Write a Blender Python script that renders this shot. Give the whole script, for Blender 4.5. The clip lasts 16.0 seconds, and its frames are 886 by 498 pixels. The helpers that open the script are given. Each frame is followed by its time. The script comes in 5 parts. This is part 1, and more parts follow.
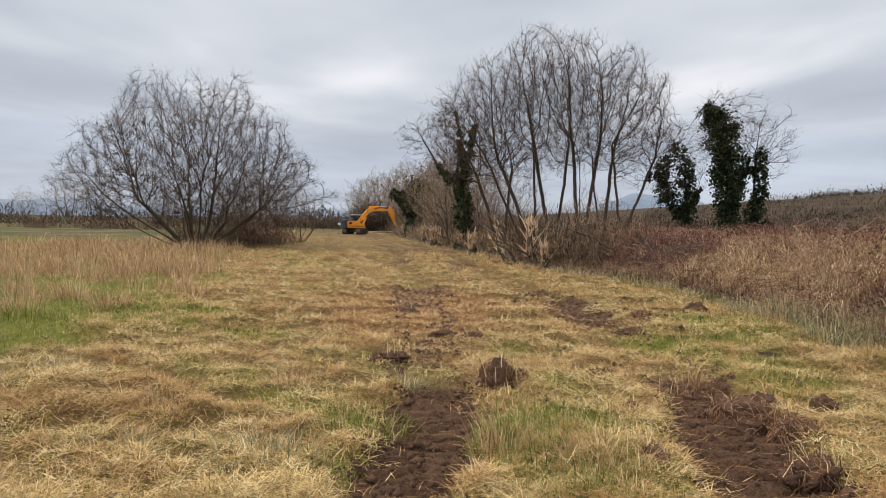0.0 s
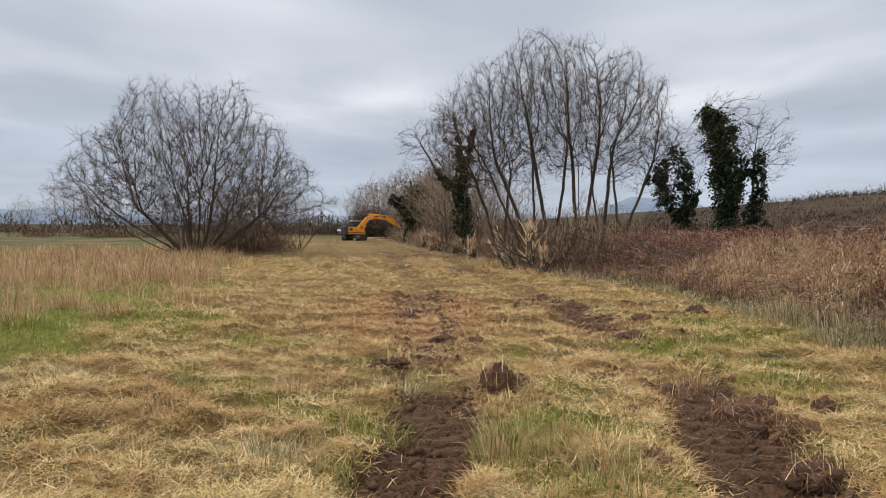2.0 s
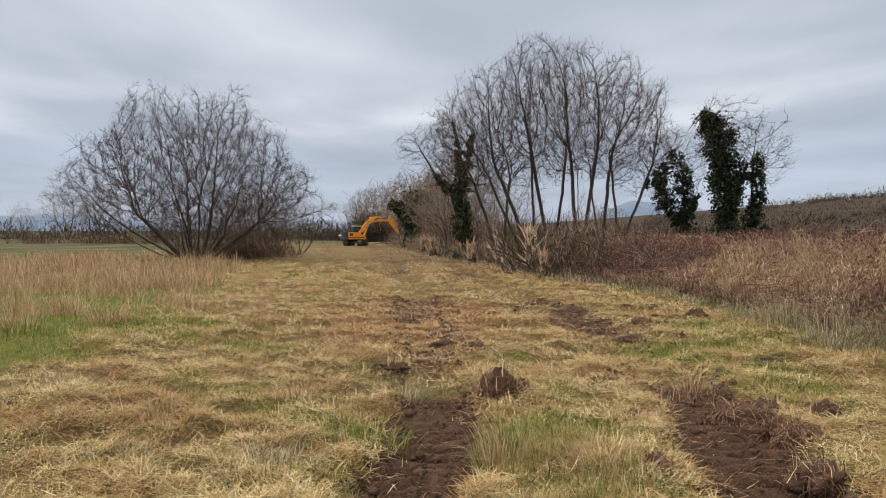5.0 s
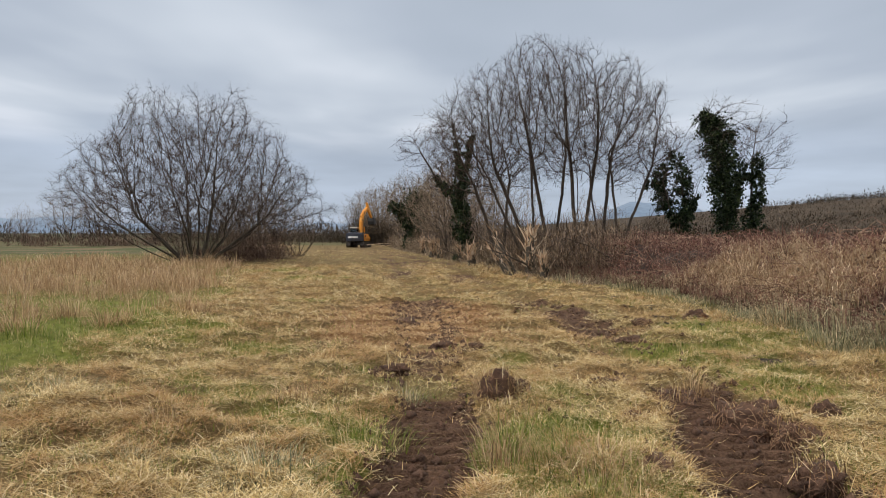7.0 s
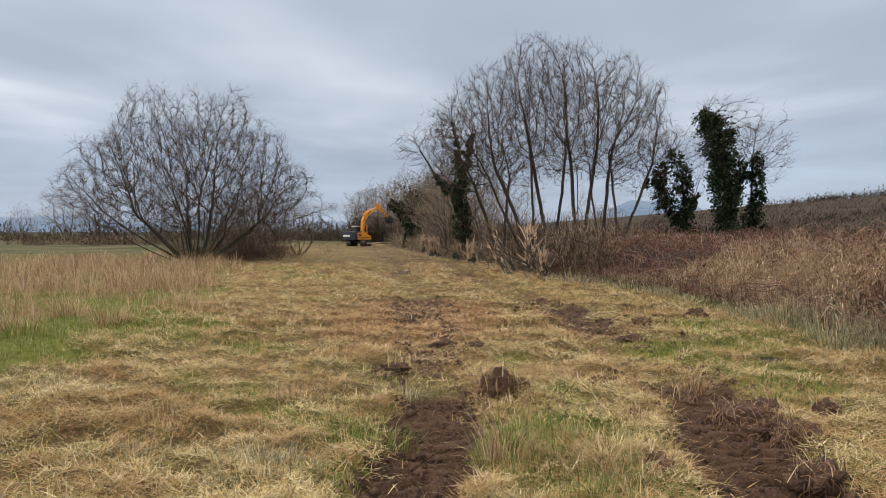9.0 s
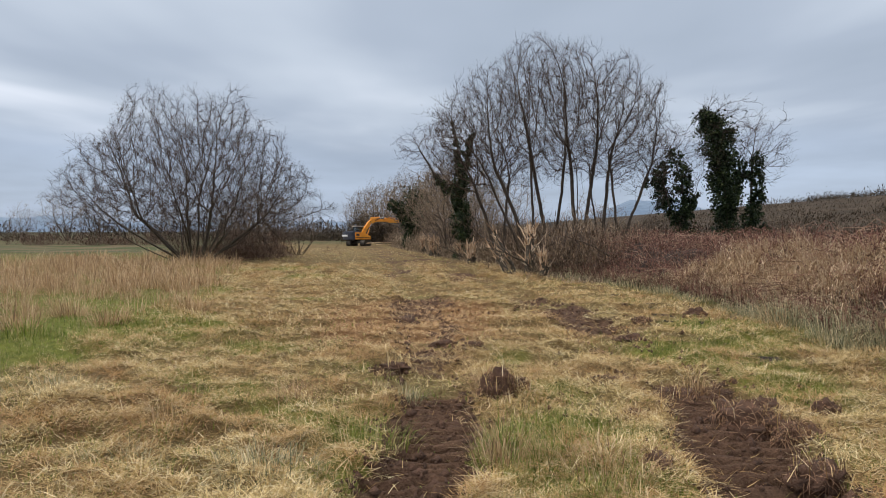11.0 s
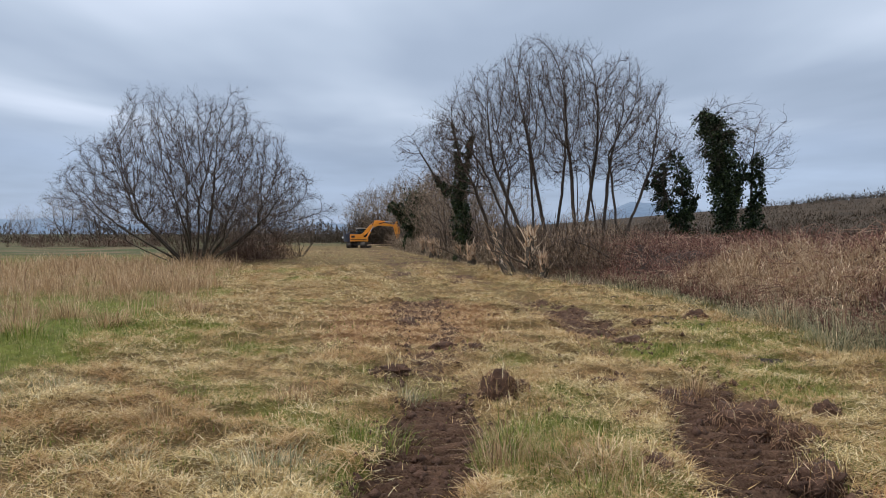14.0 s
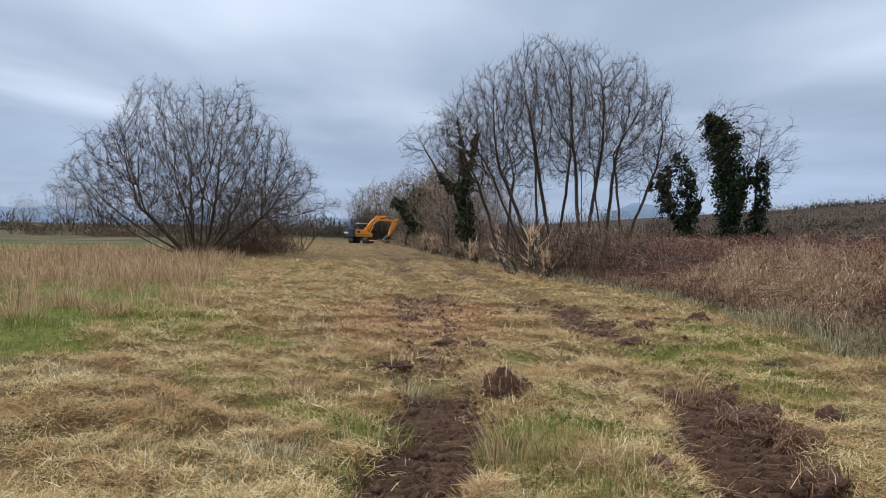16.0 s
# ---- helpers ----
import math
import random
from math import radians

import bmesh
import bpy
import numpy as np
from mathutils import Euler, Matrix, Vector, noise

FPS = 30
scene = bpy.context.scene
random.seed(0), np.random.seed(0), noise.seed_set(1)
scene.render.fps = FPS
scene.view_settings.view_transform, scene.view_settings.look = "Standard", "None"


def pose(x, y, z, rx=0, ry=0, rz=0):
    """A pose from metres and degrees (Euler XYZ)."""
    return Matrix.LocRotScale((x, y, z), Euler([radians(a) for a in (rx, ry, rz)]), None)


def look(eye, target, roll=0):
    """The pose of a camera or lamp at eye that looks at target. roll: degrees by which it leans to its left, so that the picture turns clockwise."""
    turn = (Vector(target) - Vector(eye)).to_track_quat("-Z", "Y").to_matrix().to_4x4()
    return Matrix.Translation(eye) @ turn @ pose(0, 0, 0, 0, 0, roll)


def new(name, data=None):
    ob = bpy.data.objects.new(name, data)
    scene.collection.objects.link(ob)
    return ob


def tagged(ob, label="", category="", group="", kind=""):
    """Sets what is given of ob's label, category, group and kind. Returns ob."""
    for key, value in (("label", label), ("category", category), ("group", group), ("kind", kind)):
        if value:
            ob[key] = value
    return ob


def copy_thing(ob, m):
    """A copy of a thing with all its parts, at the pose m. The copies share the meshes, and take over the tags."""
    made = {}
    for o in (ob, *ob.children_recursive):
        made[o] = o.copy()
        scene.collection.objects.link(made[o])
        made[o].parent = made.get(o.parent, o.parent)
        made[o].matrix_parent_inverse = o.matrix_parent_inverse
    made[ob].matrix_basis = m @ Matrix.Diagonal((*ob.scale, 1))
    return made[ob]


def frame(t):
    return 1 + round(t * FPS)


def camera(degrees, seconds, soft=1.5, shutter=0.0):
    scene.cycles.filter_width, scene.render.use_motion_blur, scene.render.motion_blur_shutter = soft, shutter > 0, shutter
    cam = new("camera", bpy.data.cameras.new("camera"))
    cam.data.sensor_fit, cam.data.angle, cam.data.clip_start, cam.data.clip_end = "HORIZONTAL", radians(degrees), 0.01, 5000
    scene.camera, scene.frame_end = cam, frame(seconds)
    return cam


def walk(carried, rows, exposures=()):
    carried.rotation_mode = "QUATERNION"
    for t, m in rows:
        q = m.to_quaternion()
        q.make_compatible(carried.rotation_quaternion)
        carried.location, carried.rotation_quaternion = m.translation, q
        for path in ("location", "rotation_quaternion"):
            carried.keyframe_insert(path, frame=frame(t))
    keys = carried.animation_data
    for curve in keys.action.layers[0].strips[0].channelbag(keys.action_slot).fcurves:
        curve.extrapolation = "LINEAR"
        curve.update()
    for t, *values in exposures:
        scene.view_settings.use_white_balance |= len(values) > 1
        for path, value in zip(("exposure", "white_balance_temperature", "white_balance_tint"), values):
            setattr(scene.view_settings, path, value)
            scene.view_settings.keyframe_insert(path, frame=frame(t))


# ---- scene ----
# ---------------------------------------------------------------- camera
EYE = (0.0, 0.0, 1.65)
cam = camera(65, 16.0, soft=1.0)
# seconds, turn to the left, tilt, lean (degrees), and a sideways step (metres)
PATH = [
    (0, 0.07, -2.30, 0.98), (0.5, 0.06, -2.17, 0.85), (1, 0.04, -1.93, 0.60), (1.5, 0.03, -1.91, 0.56),
    (2, 0.04, -1.86, 0.42), (2.5, 0.03, -1.78, 0.36), (3, 0.02, -1.75, 0.31), (3.5, 0.02, -1.70, 0.32),
    (4, 0.02, -1.60, 0.26), (5.2, 0.01, -1.45, 0.12), (6.5, 0.0, -1.35, 0.0), (7, 0.0, -1.35, 0.0),
    (7.5, 0.0, -1.36, 0.0), (8, 0.0, -1.40, -0.02), (8.5, 0.0, -1.38, -0.02), (9, 0.0, -1.46, -0.03),
    (10.2, -0.01, -1.48, -0.05), (11.5, -0.02, -1.48, -0.08), (12, -0.01, -1.47, -0.11), (12.5, -0.03, -1.41, -0.12),
    (13, -0.01, -1.36, -0.12), (13.5, -0.02, -1.35, -0.12), (14, -0.01, -1.32, -0.07), (14.5, 0.0, -1.28, 0.0),
    (15, 0.127, -1.415, 1.58, -0.053), (15.5, 0.15, -1.425, 1.31, -0.043), (16, 0.137, -1.56, 1.20, -0.041),
]


def camera_pose(yaw, pitch, roll, step=0.0):
    turn = Matrix.Rotation(radians(yaw), 4, "Z") @ Matrix.Rotation(radians(90 + pitch), 4, "X") @ Matrix.Rotation(radians(roll), 4, "Z")
    return Matrix.Translation(Vector(EYE) + Vector((step, 0, 0))) @ turn


walk(cam, [(t, camera_pose(*row)) for t, *row in PATH],
     [(0, 0.20, 6900, 12), (1.5, 0.14, 6750, 12), (4, 0.12, 6650, 11), (7, 0.05, 6500, 10), (9, 0.04, 6400, 10), (12, 0.0, 6150, 10), (14.5, -0.06, 5850, 10), (16, -0.04, 5800, 10)])

# ---------------------------------------------------------------- world and sun
SUN_ELEVATION, SUN_TURN = radians(50), radians(258)


def build_world():
    world = bpy.data.worlds.new("overcast_sky")
    scene.world = world
    world.use_nodes = True
    nt = world.node_tree
    nt.nodes.clear()
    N, L = nt.nodes.new, nt.links.new
    out, bg = N("ShaderNodeOutputWorld"), N("ShaderNodeBackground")
    sky = N("ShaderNodeTexSky")
    sky.sky_type, sky.sun_disc = "NISHITA", False
    sky.sun_elevation, sky.sun_rotation = SUN_ELEVATION, SUN_TURN
    dim = N("ShaderNodeVectorMath")
    dim.operation = "SCALE"
    dim.inputs["Scale"].default_value = 0.10
    L(sky.outputs[0], dim.inputs[0])
    tc, sep = N("ShaderNodeTexCoord"), N("ShaderNodeSeparateXYZ")
    L(tc.outputs["Generated"], sep.inputs[0])
    # a cloud deck seen in perspective: the direction divided by its height
    up = N("ShaderNodeMath")
    up.operation = "MAXIMUM"
    up.inputs[1].default_value = 0.0
    L(sep.outputs["Z"], up.inputs[0])
    add = N("ShaderNodeMath")
    add.inputs[1].default_value = 0.09
    L(up.outputs[0], add.inputs[0])
    div = N("ShaderNodeVectorMath")
    div.operation = "DIVIDE"
    comb = N("ShaderNodeCombineXYZ")
    for k in range(3):
        L(add.outputs[0], comb.inputs[k])
    L(tc.outputs["Generated"], div.inputs[0])
    L(comb.outputs[0], div.inputs[1])
    noi = N("ShaderNodeTexNoise")
    noi.inputs["Scale"].default_value = 0.55
    noi.inputs["Detail"].default_value = 5
    noi.inputs["Roughness"].default_value = 0.5
    L(div.outputs[0], noi.inputs["Vector"])
    # the overcast deck grows brighter towards the zenith
    ramp = N("ShaderNodeValToRGB")
    e = ramp.color_ramp.elements
    e[0].position, e[0].color = 0.0, (0.47, 0.55, 0.69, 1)
    e[1].position, e[1].color = 1.0, (1.52, 1.45, 1.34, 1)
    m = e.new(0.10)
    m.color = (0.43, 0.49, 0.60, 1)
    m = e.new(0.30)
    m.color = (0.55, 0.60, 0.68, 1)
    m = e.new(0.45)
    m.color = (0.95, 0.96, 0.97, 1)
    L(up.outputs[0], ramp.inputs[0])
    var = N("ShaderNodeMapRange")
    var.inputs["From Min"].default_value, var.inputs["From Max"].default_value = 0.3, 0.7
    var.inputs["To Min"].default_value, var.inputs["To Max"].default_value = 0.82, 1.2
    L(noi.outputs["Fac"], var.inputs["Value"])
    mul = N("ShaderNodeVectorMath")
    mul.operation = "SCALE"
    L(ramp.outputs[0], mul.inputs[0])
    L(var.outputs[0], mul.inputs["Scale"])
    mix = N("ShaderNodeMix")
    mix.data_type = "RGBA"
    mix.inputs["Factor"].default_value = 0.85
    L(dim.outputs[0], mix.inputs["A"])
    L(mul.outputs[0], mix.inputs["B"])
    L(mix.outputs["Result"], bg.inputs["Color"])
    bg.inputs["Strength"].default_value = 1.0
    L(bg.outputs[0], out.inputs[0])


build_world()
sun_data = bpy.data.lights.new("sun", "SUN")
sun_data.energy, sun_data.angle, sun_data.color = 1.6, radians(20), (1.0, 0.90, 0.77)
sun = new("sun", sun_data)
sun.matrix_world = look((-38, -8, 46), (0, 0, 0))


# ---------------------------------------------------------------- materials
def shader(name, rough=0.9, metal=0.0):
    m = bpy.data.materials.new(name)
    m.use_nodes = True
    nt = m.node_tree
    b = nt.nodes["Principled BSDF"]
    b.inputs["Roughness"].default_value, b.inputs["Metallic"].default_value = rough, metal
    return m, nt, b


def noise_node(nt, scale, detail=4, rough=0.55, coord="Object"):
    tc = nt.nodes.new("ShaderNodeTexCoord")
    n = nt.nodes.new("ShaderNodeTexNoise")
    n.inputs["Scale"].default_value, n.inputs["Detail"].default_value, n.inputs["Roughness"].default_value = scale, detail, rough
    nt.links.new(tc.outputs[coord], n.inputs["Vector"])
    return n.outputs["Fac"]


def ramp_node(nt, fac, stops):
    r = nt.nodes.new("ShaderNodeValToRGB")
    e = r.color_ramp.elements
    e[0].position, e[0].color = stops[0][0], (*stops[0][1], 1)
    e[1].position, e[1].color = stops[-1][0], (*stops[-1][1], 1)
    for p, c in stops[1:-1]:
        k = e.new(p)
        k.color = (*c, 1)
    nt.links.new(fac, r.inputs[0])
    return r.outputs[0]


def mix_node(nt, fac, a, b, blend="MIX"):
    m = nt.nodes.new("ShaderNodeMix")
    m.data_type, m.blend_type = "RGBA", blend
    for value, socket in ((fac, m.inputs["Factor"]), (a, m.inputs["A"]), (b, m.inputs["B"])):
        if isinstance(value, (int, float)):
            socket.default_value = value
        elif isinstance(value, tuple):
            socket.default_value = (*value, 1)
        else:
            nt.links.new(value, socket)
    return m.outputs["Result"]


def bump_node(nt, b, height, strength=0.5, distance=0.02):
    n = nt.nodes.new("ShaderNodeBump")
    n.inputs["Strength"].default_value, n.inputs["Distance"].default_value = strength, distance
    nt.links.new(height, n.inputs["Height"])
    nt.links.new(n.outputs[0], b.inputs["Normal"])


def rough_mat(name, dark, light, scale=6.0, rough=0.9, bump=0.4, metal=0.0, fine=9.0):
    """Two scales of colour variation and a fine relief."""
    m, nt, b = shader(name, rough, metal)
    coarse = noise_node(nt, scale)
    grain = noise_node(nt, scale * fine, 3)
    col = ramp_node(nt, coarse, [(0.3, dark), (0.7, light)])
    mid = tuple((a + c) / 2 for a, c in zip(dark, light))
    col = mix_node(nt, 0.35, col, ramp_node(nt, grain, [(0.3, tuple(v * 0.6 for v in mid)), (0.7, tuple(v * 1.35 for v in mid))]))
    nt.links.new(col, b.inputs["Base Color"])
    if bump:
        bump_node(nt, b, grain, bump, 0.02)
    return m


def island_mat(name, stops, rough=0.85, trans=0.0, patch=None):
    """Blades, twigs and leaves: each island takes a colour of its own from the stops; patch shifts whole areas."""
    m, nt, b = shader(name, rough)
    geo = nt.nodes.new("ShaderNodeNewGeometry")
    col = ramp_node(nt, geo.outputs["Random Per Island"], stops)
    if patch:
        n = noise_node(nt, patch[0], 3)
        f = ramp_node(nt, n, [(0.42, (0, 0, 0)), (0.60, (1, 1, 1))])
        col = mix_node(nt, f, col, mix_node(nt, 0.6, col, patch[1]))
    nt.links.new(col, b.inputs["Base Color"])
    b.inputs["Specular IOR Level"].default_value = 0.25
    if trans:
        t = nt.nodes.new("ShaderNodeBsdfTranslucent")
        nt.links.new(col, t.inputs[0])
        mx = nt.nodes.new("ShaderNodeMixShader")
        mx.inputs[0].default_value = trans
        out = nt.nodes["Material Output"]
        nt.links.new(b.outputs[0], mx.inputs[1])
        nt.links.new(t.outputs[0], mx.inputs[2])
        nt.links.new(mx.outputs[0], out.inputs[0])
    return m


def ground_mat():
    m, nt, b = shader("field_ground", 0.95)

    def attr(name):
        a = nt.nodes.new("ShaderNodeAttribute")
        a.attribute_name = name
        return a.outputs["Fac"]

    def soft(fac, n, lo=0.35, hi=0.65, amount=0.5):
        # the mask's edge broken up by noise
        add = nt.nodes.new("ShaderNodeMath")
        add.operation = "MULTIPLY_ADD"
        nt.links.new(n, add.inputs[0])
        add.inputs[1].default_value = amount
        nt.links.new(fac, add.inputs[2])
        mr = nt.nodes.new("ShaderNodeMapRange")
        mr.interpolation_type = "SMOOTHSTEP"
        mr.inputs["From Min"].default_value, mr.inputs["From Max"].default_value = lo + amount * 0.5, hi + amount * 0.5
        nt.links.new(add.outputs[0], mr.inputs["Value"])
        return mr.outputs[0]

    n1, n2, n3 = noise_node(nt, 0.9, 5), noise_node(nt, 7, 5, 0.65), noise_node(nt, 45, 4, 0.7)
    n4 = noise_node(nt, 0.12, 4)
    straw = ramp_node(nt, n2, [(0.30, (0.030, 0.018, 0.009)), (0.5, (0.10, 0.066, 0.026)), (0.70, (0.33, 0.245, 0.095))])
    straw = mix_node(nt, 0.4, straw, ramp_node(nt, n3, [(0.3, (0.10, 0.065, 0.025)), (0.65, (0.50, 0.40, 0.19))]))
    broad = noise_node(nt, 0.55, 6, 0.68)
    straw = mix_node(nt, ramp_node(nt, broad, [(0.44, (0, 0, 0)), (0.62, (0.7, 0.7, 0.7))]), straw, (0.17, 0.10, 0.045))
    green = ramp_node(nt, n2, [(0.3, (0.095, 0.11, 0.022)), (0.7, (0.25, 0.27, 0.06))])
    mud = ramp_node(nt, n2, [(0.3, (0.055, 0.030, 0.019)), (0.7, (0.185, 0.105, 0.066))])
    mud = mix_node(nt, 0.35, mud, ramp_node(nt, n3, [(0.35, (0.035, 0.020, 0.014)), (0.7, (0.26, 0.165, 0.11))]))
    chip = ramp_node(nt, n3, [(0.3, (0.16, 0.08, 0.035)), (0.7, (0.40, 0.23, 0.105))])
    col = mix_node(nt, soft(attr("green"), n1, 0.3, 0.75), straw, green)
    col = mix_node(nt, soft(attr("chip"), n2, 0.3, 0.7), col, chip)
    col = mix_node(nt, soft(attr("mud"), n2, 0.35, 0.62), col, mud)
    far = ramp_node(nt, n4, [(0.38, (0.075, 0.09, 0.032)), (0.5, (0.11, 0.105, 0.05)), (0.6, (0.18, 0.135, 0.08))])
    far = mix_node(nt, attr("heath"), far, ramp_node(nt, n4, [(0.35, (0.05, 0.037, 0.026)), (0.65, (0.09, 0.066, 0.044))]))
    col = mix_node(nt, attr("far"), col, far)
    nt.links.new(col, b.inputs["Base Color"])
    b.inputs["Specular IOR Level"].default_value = 0.2
    add = nt.nodes.new("ShaderNodeMath")
    add.operation = "MULTIPLY_ADD"
    add.inputs[1].default_value = 0.4
    nt.links.new(n3, add.inputs[0])
    nt.links.new(n2, add.inputs[2])
    bump_node(nt, b, add.outputs[0], 1.0, 0.09)
    return m


GROUND = ground_mat()
BARK = rough_mat("grey_brown_bark", (0.032, 0.025, 0.019), (0.10, 0.08, 0.058), 5)
BARK_PALE = rough_mat("pale_alder_bark", (0.034, 0.024, 0.018), (0.10, 0.074, 0.052), 4)
TWIG = island_mat("bare_twigs", [(0.0, (0.030, 0.021, 0.017)), (0.6, (0.066, 0.046, 0.036)), (1.0, (0.125, 0.090, 0.066))])
TWIG_RED = island_mat("reddish_twigs", [(0.0, (0.055, 0.032, 0.026)), (0.5, (0.12, 0.07, 0.052)), (1.0, (0.22, 0.15, 0.105))])
TWIG_PALE = island_mat("grey_tan_twigs", [(0.0, (0.08, 0.058, 0.042)), (0.6, (0.19, 0.14, 0.10)), (1.0, (0.36, 0.28, 0.20))])
IVY = island_mat("ivy_leaves", [(0.0, (0.010, 0.019, 0.008)), (0.7, (0.025, 0.042, 0.014)), (1.0, (0.07, 0.09, 0.03))], 0.5)
SCRUB = island_mat("winter_scrub", [(0.0, (0.06, 0.042, 0.03)), (0.6, (0.18, 0.125, 0.085)), (1.0, (0.36, 0.265, 0.18))])
SCRUB_DARK = island_mat("far_winter_scrub", [(0.0, (0.042, 0.032, 0.024)), (0.6, (0.082, 0.063, 0.045)), (1.0, (0.145, 0.11, 0.075))])
FLAILED = island_mat("flailed_scrub", [(0.0, (0.08, 0.055, 0.035)), (0.5, (0.24, 0.18, 0.12)), (1.0, (0.56, 0.45, 0.33))])
BRAMBLE = island_mat("bramble_canes", [(0.0, (0.045, 0.019, 0.017)), (0.45, (0.19, 0.085, 0.066)), (0.8, (0.33, 0.185, 0.135)), (1.0, (0.52, 0.38, 0.27))])
DEADLEAF = island_mat("withered_leaves", [(0.0, (0.05, 0.027, 0.021)), (0.6, (0.14, 0.08, 0.058)), (1.0, (0.36, 0.25, 0.17))], trans=0.2)
STRAW = island_mat("cut_straw", [(0.0, (0.11, 0.062, 0.026)), (0.35, (0.46, 0.32, 0.12)), (0.65, (0.76, 0.59, 0.28)), (1.0, (0.95, 0.84, 0.56))], 0.7, 0.2, (1.1, (0.38, 0.19, 0.07)))
TALL = island_mat("tall_dead_grass", [(0.0, (0.17, 0.10, 0.06)), (0.4, (0.44, 0.29, 0.155)), (0.75, (0.62, 0.44, 0.26)), (1.0, (0.78, 0.62, 0.42))], 0.75, 0.3)
PLUME = island_mat("bleached_grass", [(0.0, (0.30, 0.19, 0.11)), (0.5, (0.60, 0.45, 0.29)), (1.0, (0.86, 0.73, 0.54))], 0.75, 0.3)
GREEN = island_mat("green_grass", [(0.0, (0.06, 0.09, 0.014)), (0.4, (0.21, 0.27, 0.04)), (0.60, (0.26, 0.27, 0.065)), (0.80, (0.42, 0.35, 0.15)), (1.0, (0.62, 0.52, 0.28))], 0.6, 0.3)
SEDGE = island_mat("grey_green_sedge", [(0.0, (0.10, 0.115, 0.065)), (0.4, (0.29, 0.29, 0.17)), (0.75, (0.52, 0.44, 0.26)), (1.0, (0.76, 0.63, 0.42))], 0.6, 0.25)
WOOD = island_mat("splintered_wood", [(0.0, (0.34, 0.20, 0.11)), (0.5, (0.60, 0.43, 0.28)), (1.0, (0.82, 0.68, 0.52))], 0.8)
ROOTS = island_mat("turf_roots", [(0.0, (0.05, 0.026, 0.018)), (0.5, (0.17, 0.09, 0.055)), (1.0, (0.44, 0.28, 0.17))])
SHREDS = island_mat("shredded_wood", [(0.0, (0.13, 0.065, 0.035)), (0.5, (0.42, 0.25, 0.115)), (1.0, (0.70, 0.50, 0.28))], 0.8)
SOIL = rough_mat("wet_turf_soil", (0.036, 0.018, 0.011), (0.16, 0.084, 0.052), 9, 0.85, 0.9)
# near-black brown that paints the shade deep in brambles and hedge
SHADE_MOUND = rough_mat("bramble_shade", (0.016, 0.011, 0.009), (0.046, 0.031, 0.024), 3, 0.95, 0.9)
# the haze of distance is painted into the hills' pale blue colour
HILL_HAZE = rough_mat("distant_hills", (0.26, 0.34, 0.45), (0.33, 0.41, 0.50), 0.004, 1.0, 0)
CONIFER = island_mat("far_conifers", [(0.0, (0.02, 0.028, 0.025)), (1.0, (0.05, 0.058, 0.045))])


# ---------------------------------------------------------------- mesh helpers
def tri_mesh(name, verts, tris, mats, slots=None):
    """A mesh from arrays: verts (n, 3), tris (m, 3)."""
    me = bpy.data.meshes.new(name)
    verts, tris = np.asarray(verts, np.float32), np.asarray(tris, np.int32)
    me.vertices.add(len(verts))
    me.vertices.foreach_set("co", verts.ravel())
    me.loops.add(tris.size)
    me.loops.foreach_set("vertex_index", tris.ravel())
    me.polygons.add(len(tris))
    me.polygons.foreach_set("loop_start", np.arange(0, tris.size, 3, dtype=np.int32))
    for m in mats if isinstance(mats, (list, tuple)) else [mats]:
        me.materials.append(m)
    if slots is not None:
        me.polygons.foreach_set("material_index", np.asarray(slots, np.int32))
    me.update(calc_edges=True)
    return me


def attach(name, me, parent=None, label=""):
    ob = new(name, me)
    if parent:
        ob.parent = parent
    return tagged(ob, label) if label else ob


def part(name, bm, material, parent, label="", smooth=False):
    me = bpy.data.meshes.new(name)
    bm.to_mesh(me)
    bm.free()
    me.materials.append(material)
    if smooth:
        me.polygons.foreach_set("use_smooth", [True] * len(me.polygons))
    return attach(name, me, parent, label)


def smoothstep(a, b, v):
    t = np.clip((np.asarray(v, float) - a) / (b - a), 0, 1)
    return t * t * (3 - 2 * t)


class Tubes:
    """Collects tapering tubes and turns them into one mesh."""

    def __init__(self):
        self.v, self.f, self.n = [], [], 0

    def add(self, pts, radii, sides=4):
        pts, radii = np.asarray(pts, float), np.asarray(radii, float)
        d = np.gradient(pts, axis=0)
        d /= np.linalg.norm(d, axis=1, keepdims=True) + 1e-9
        ref = np.array([0.31, 0.17, 0.93]) if abs(d[0, 2]) < 0.8 else np.array([0.9, 0.37, 0.1])
        a = np.cross(d, ref)
        a /= np.linalg.norm(a, axis=1, keepdims=True) + 1e-9
        b = np.cross(d, a)
        ang = np.arange(sides) * 2 * math.pi / sides
        ring = pts[:, None] + radii[:, None, None] * (np.cos(ang)[None, :, None] * a[:, None] + np.sin(ang)[None, :, None] * b[:, None])
        k, n = len(pts), self.n
        self.v.append(ring.reshape(-1, 3))
        i, j = np.meshgrid(np.arange(k - 1), np.arange(sides), indexing="ij")
        p0, p1 = n + i * sides + j, n + i * sides + (j + 1) % sides
        q0, q1 = p0 + sides, p1 + sides
        self.f.append(np.stack([np.stack([p0, p1, q1], -1), np.stack([p0, q1, q0], -1)], 2).reshape(-1, 3))
        self.n += k * sides

    def mesh(self, name, mat):
        return tri_mesh(name, np.concatenate(self.v), np.concatenate(self.f), mat)


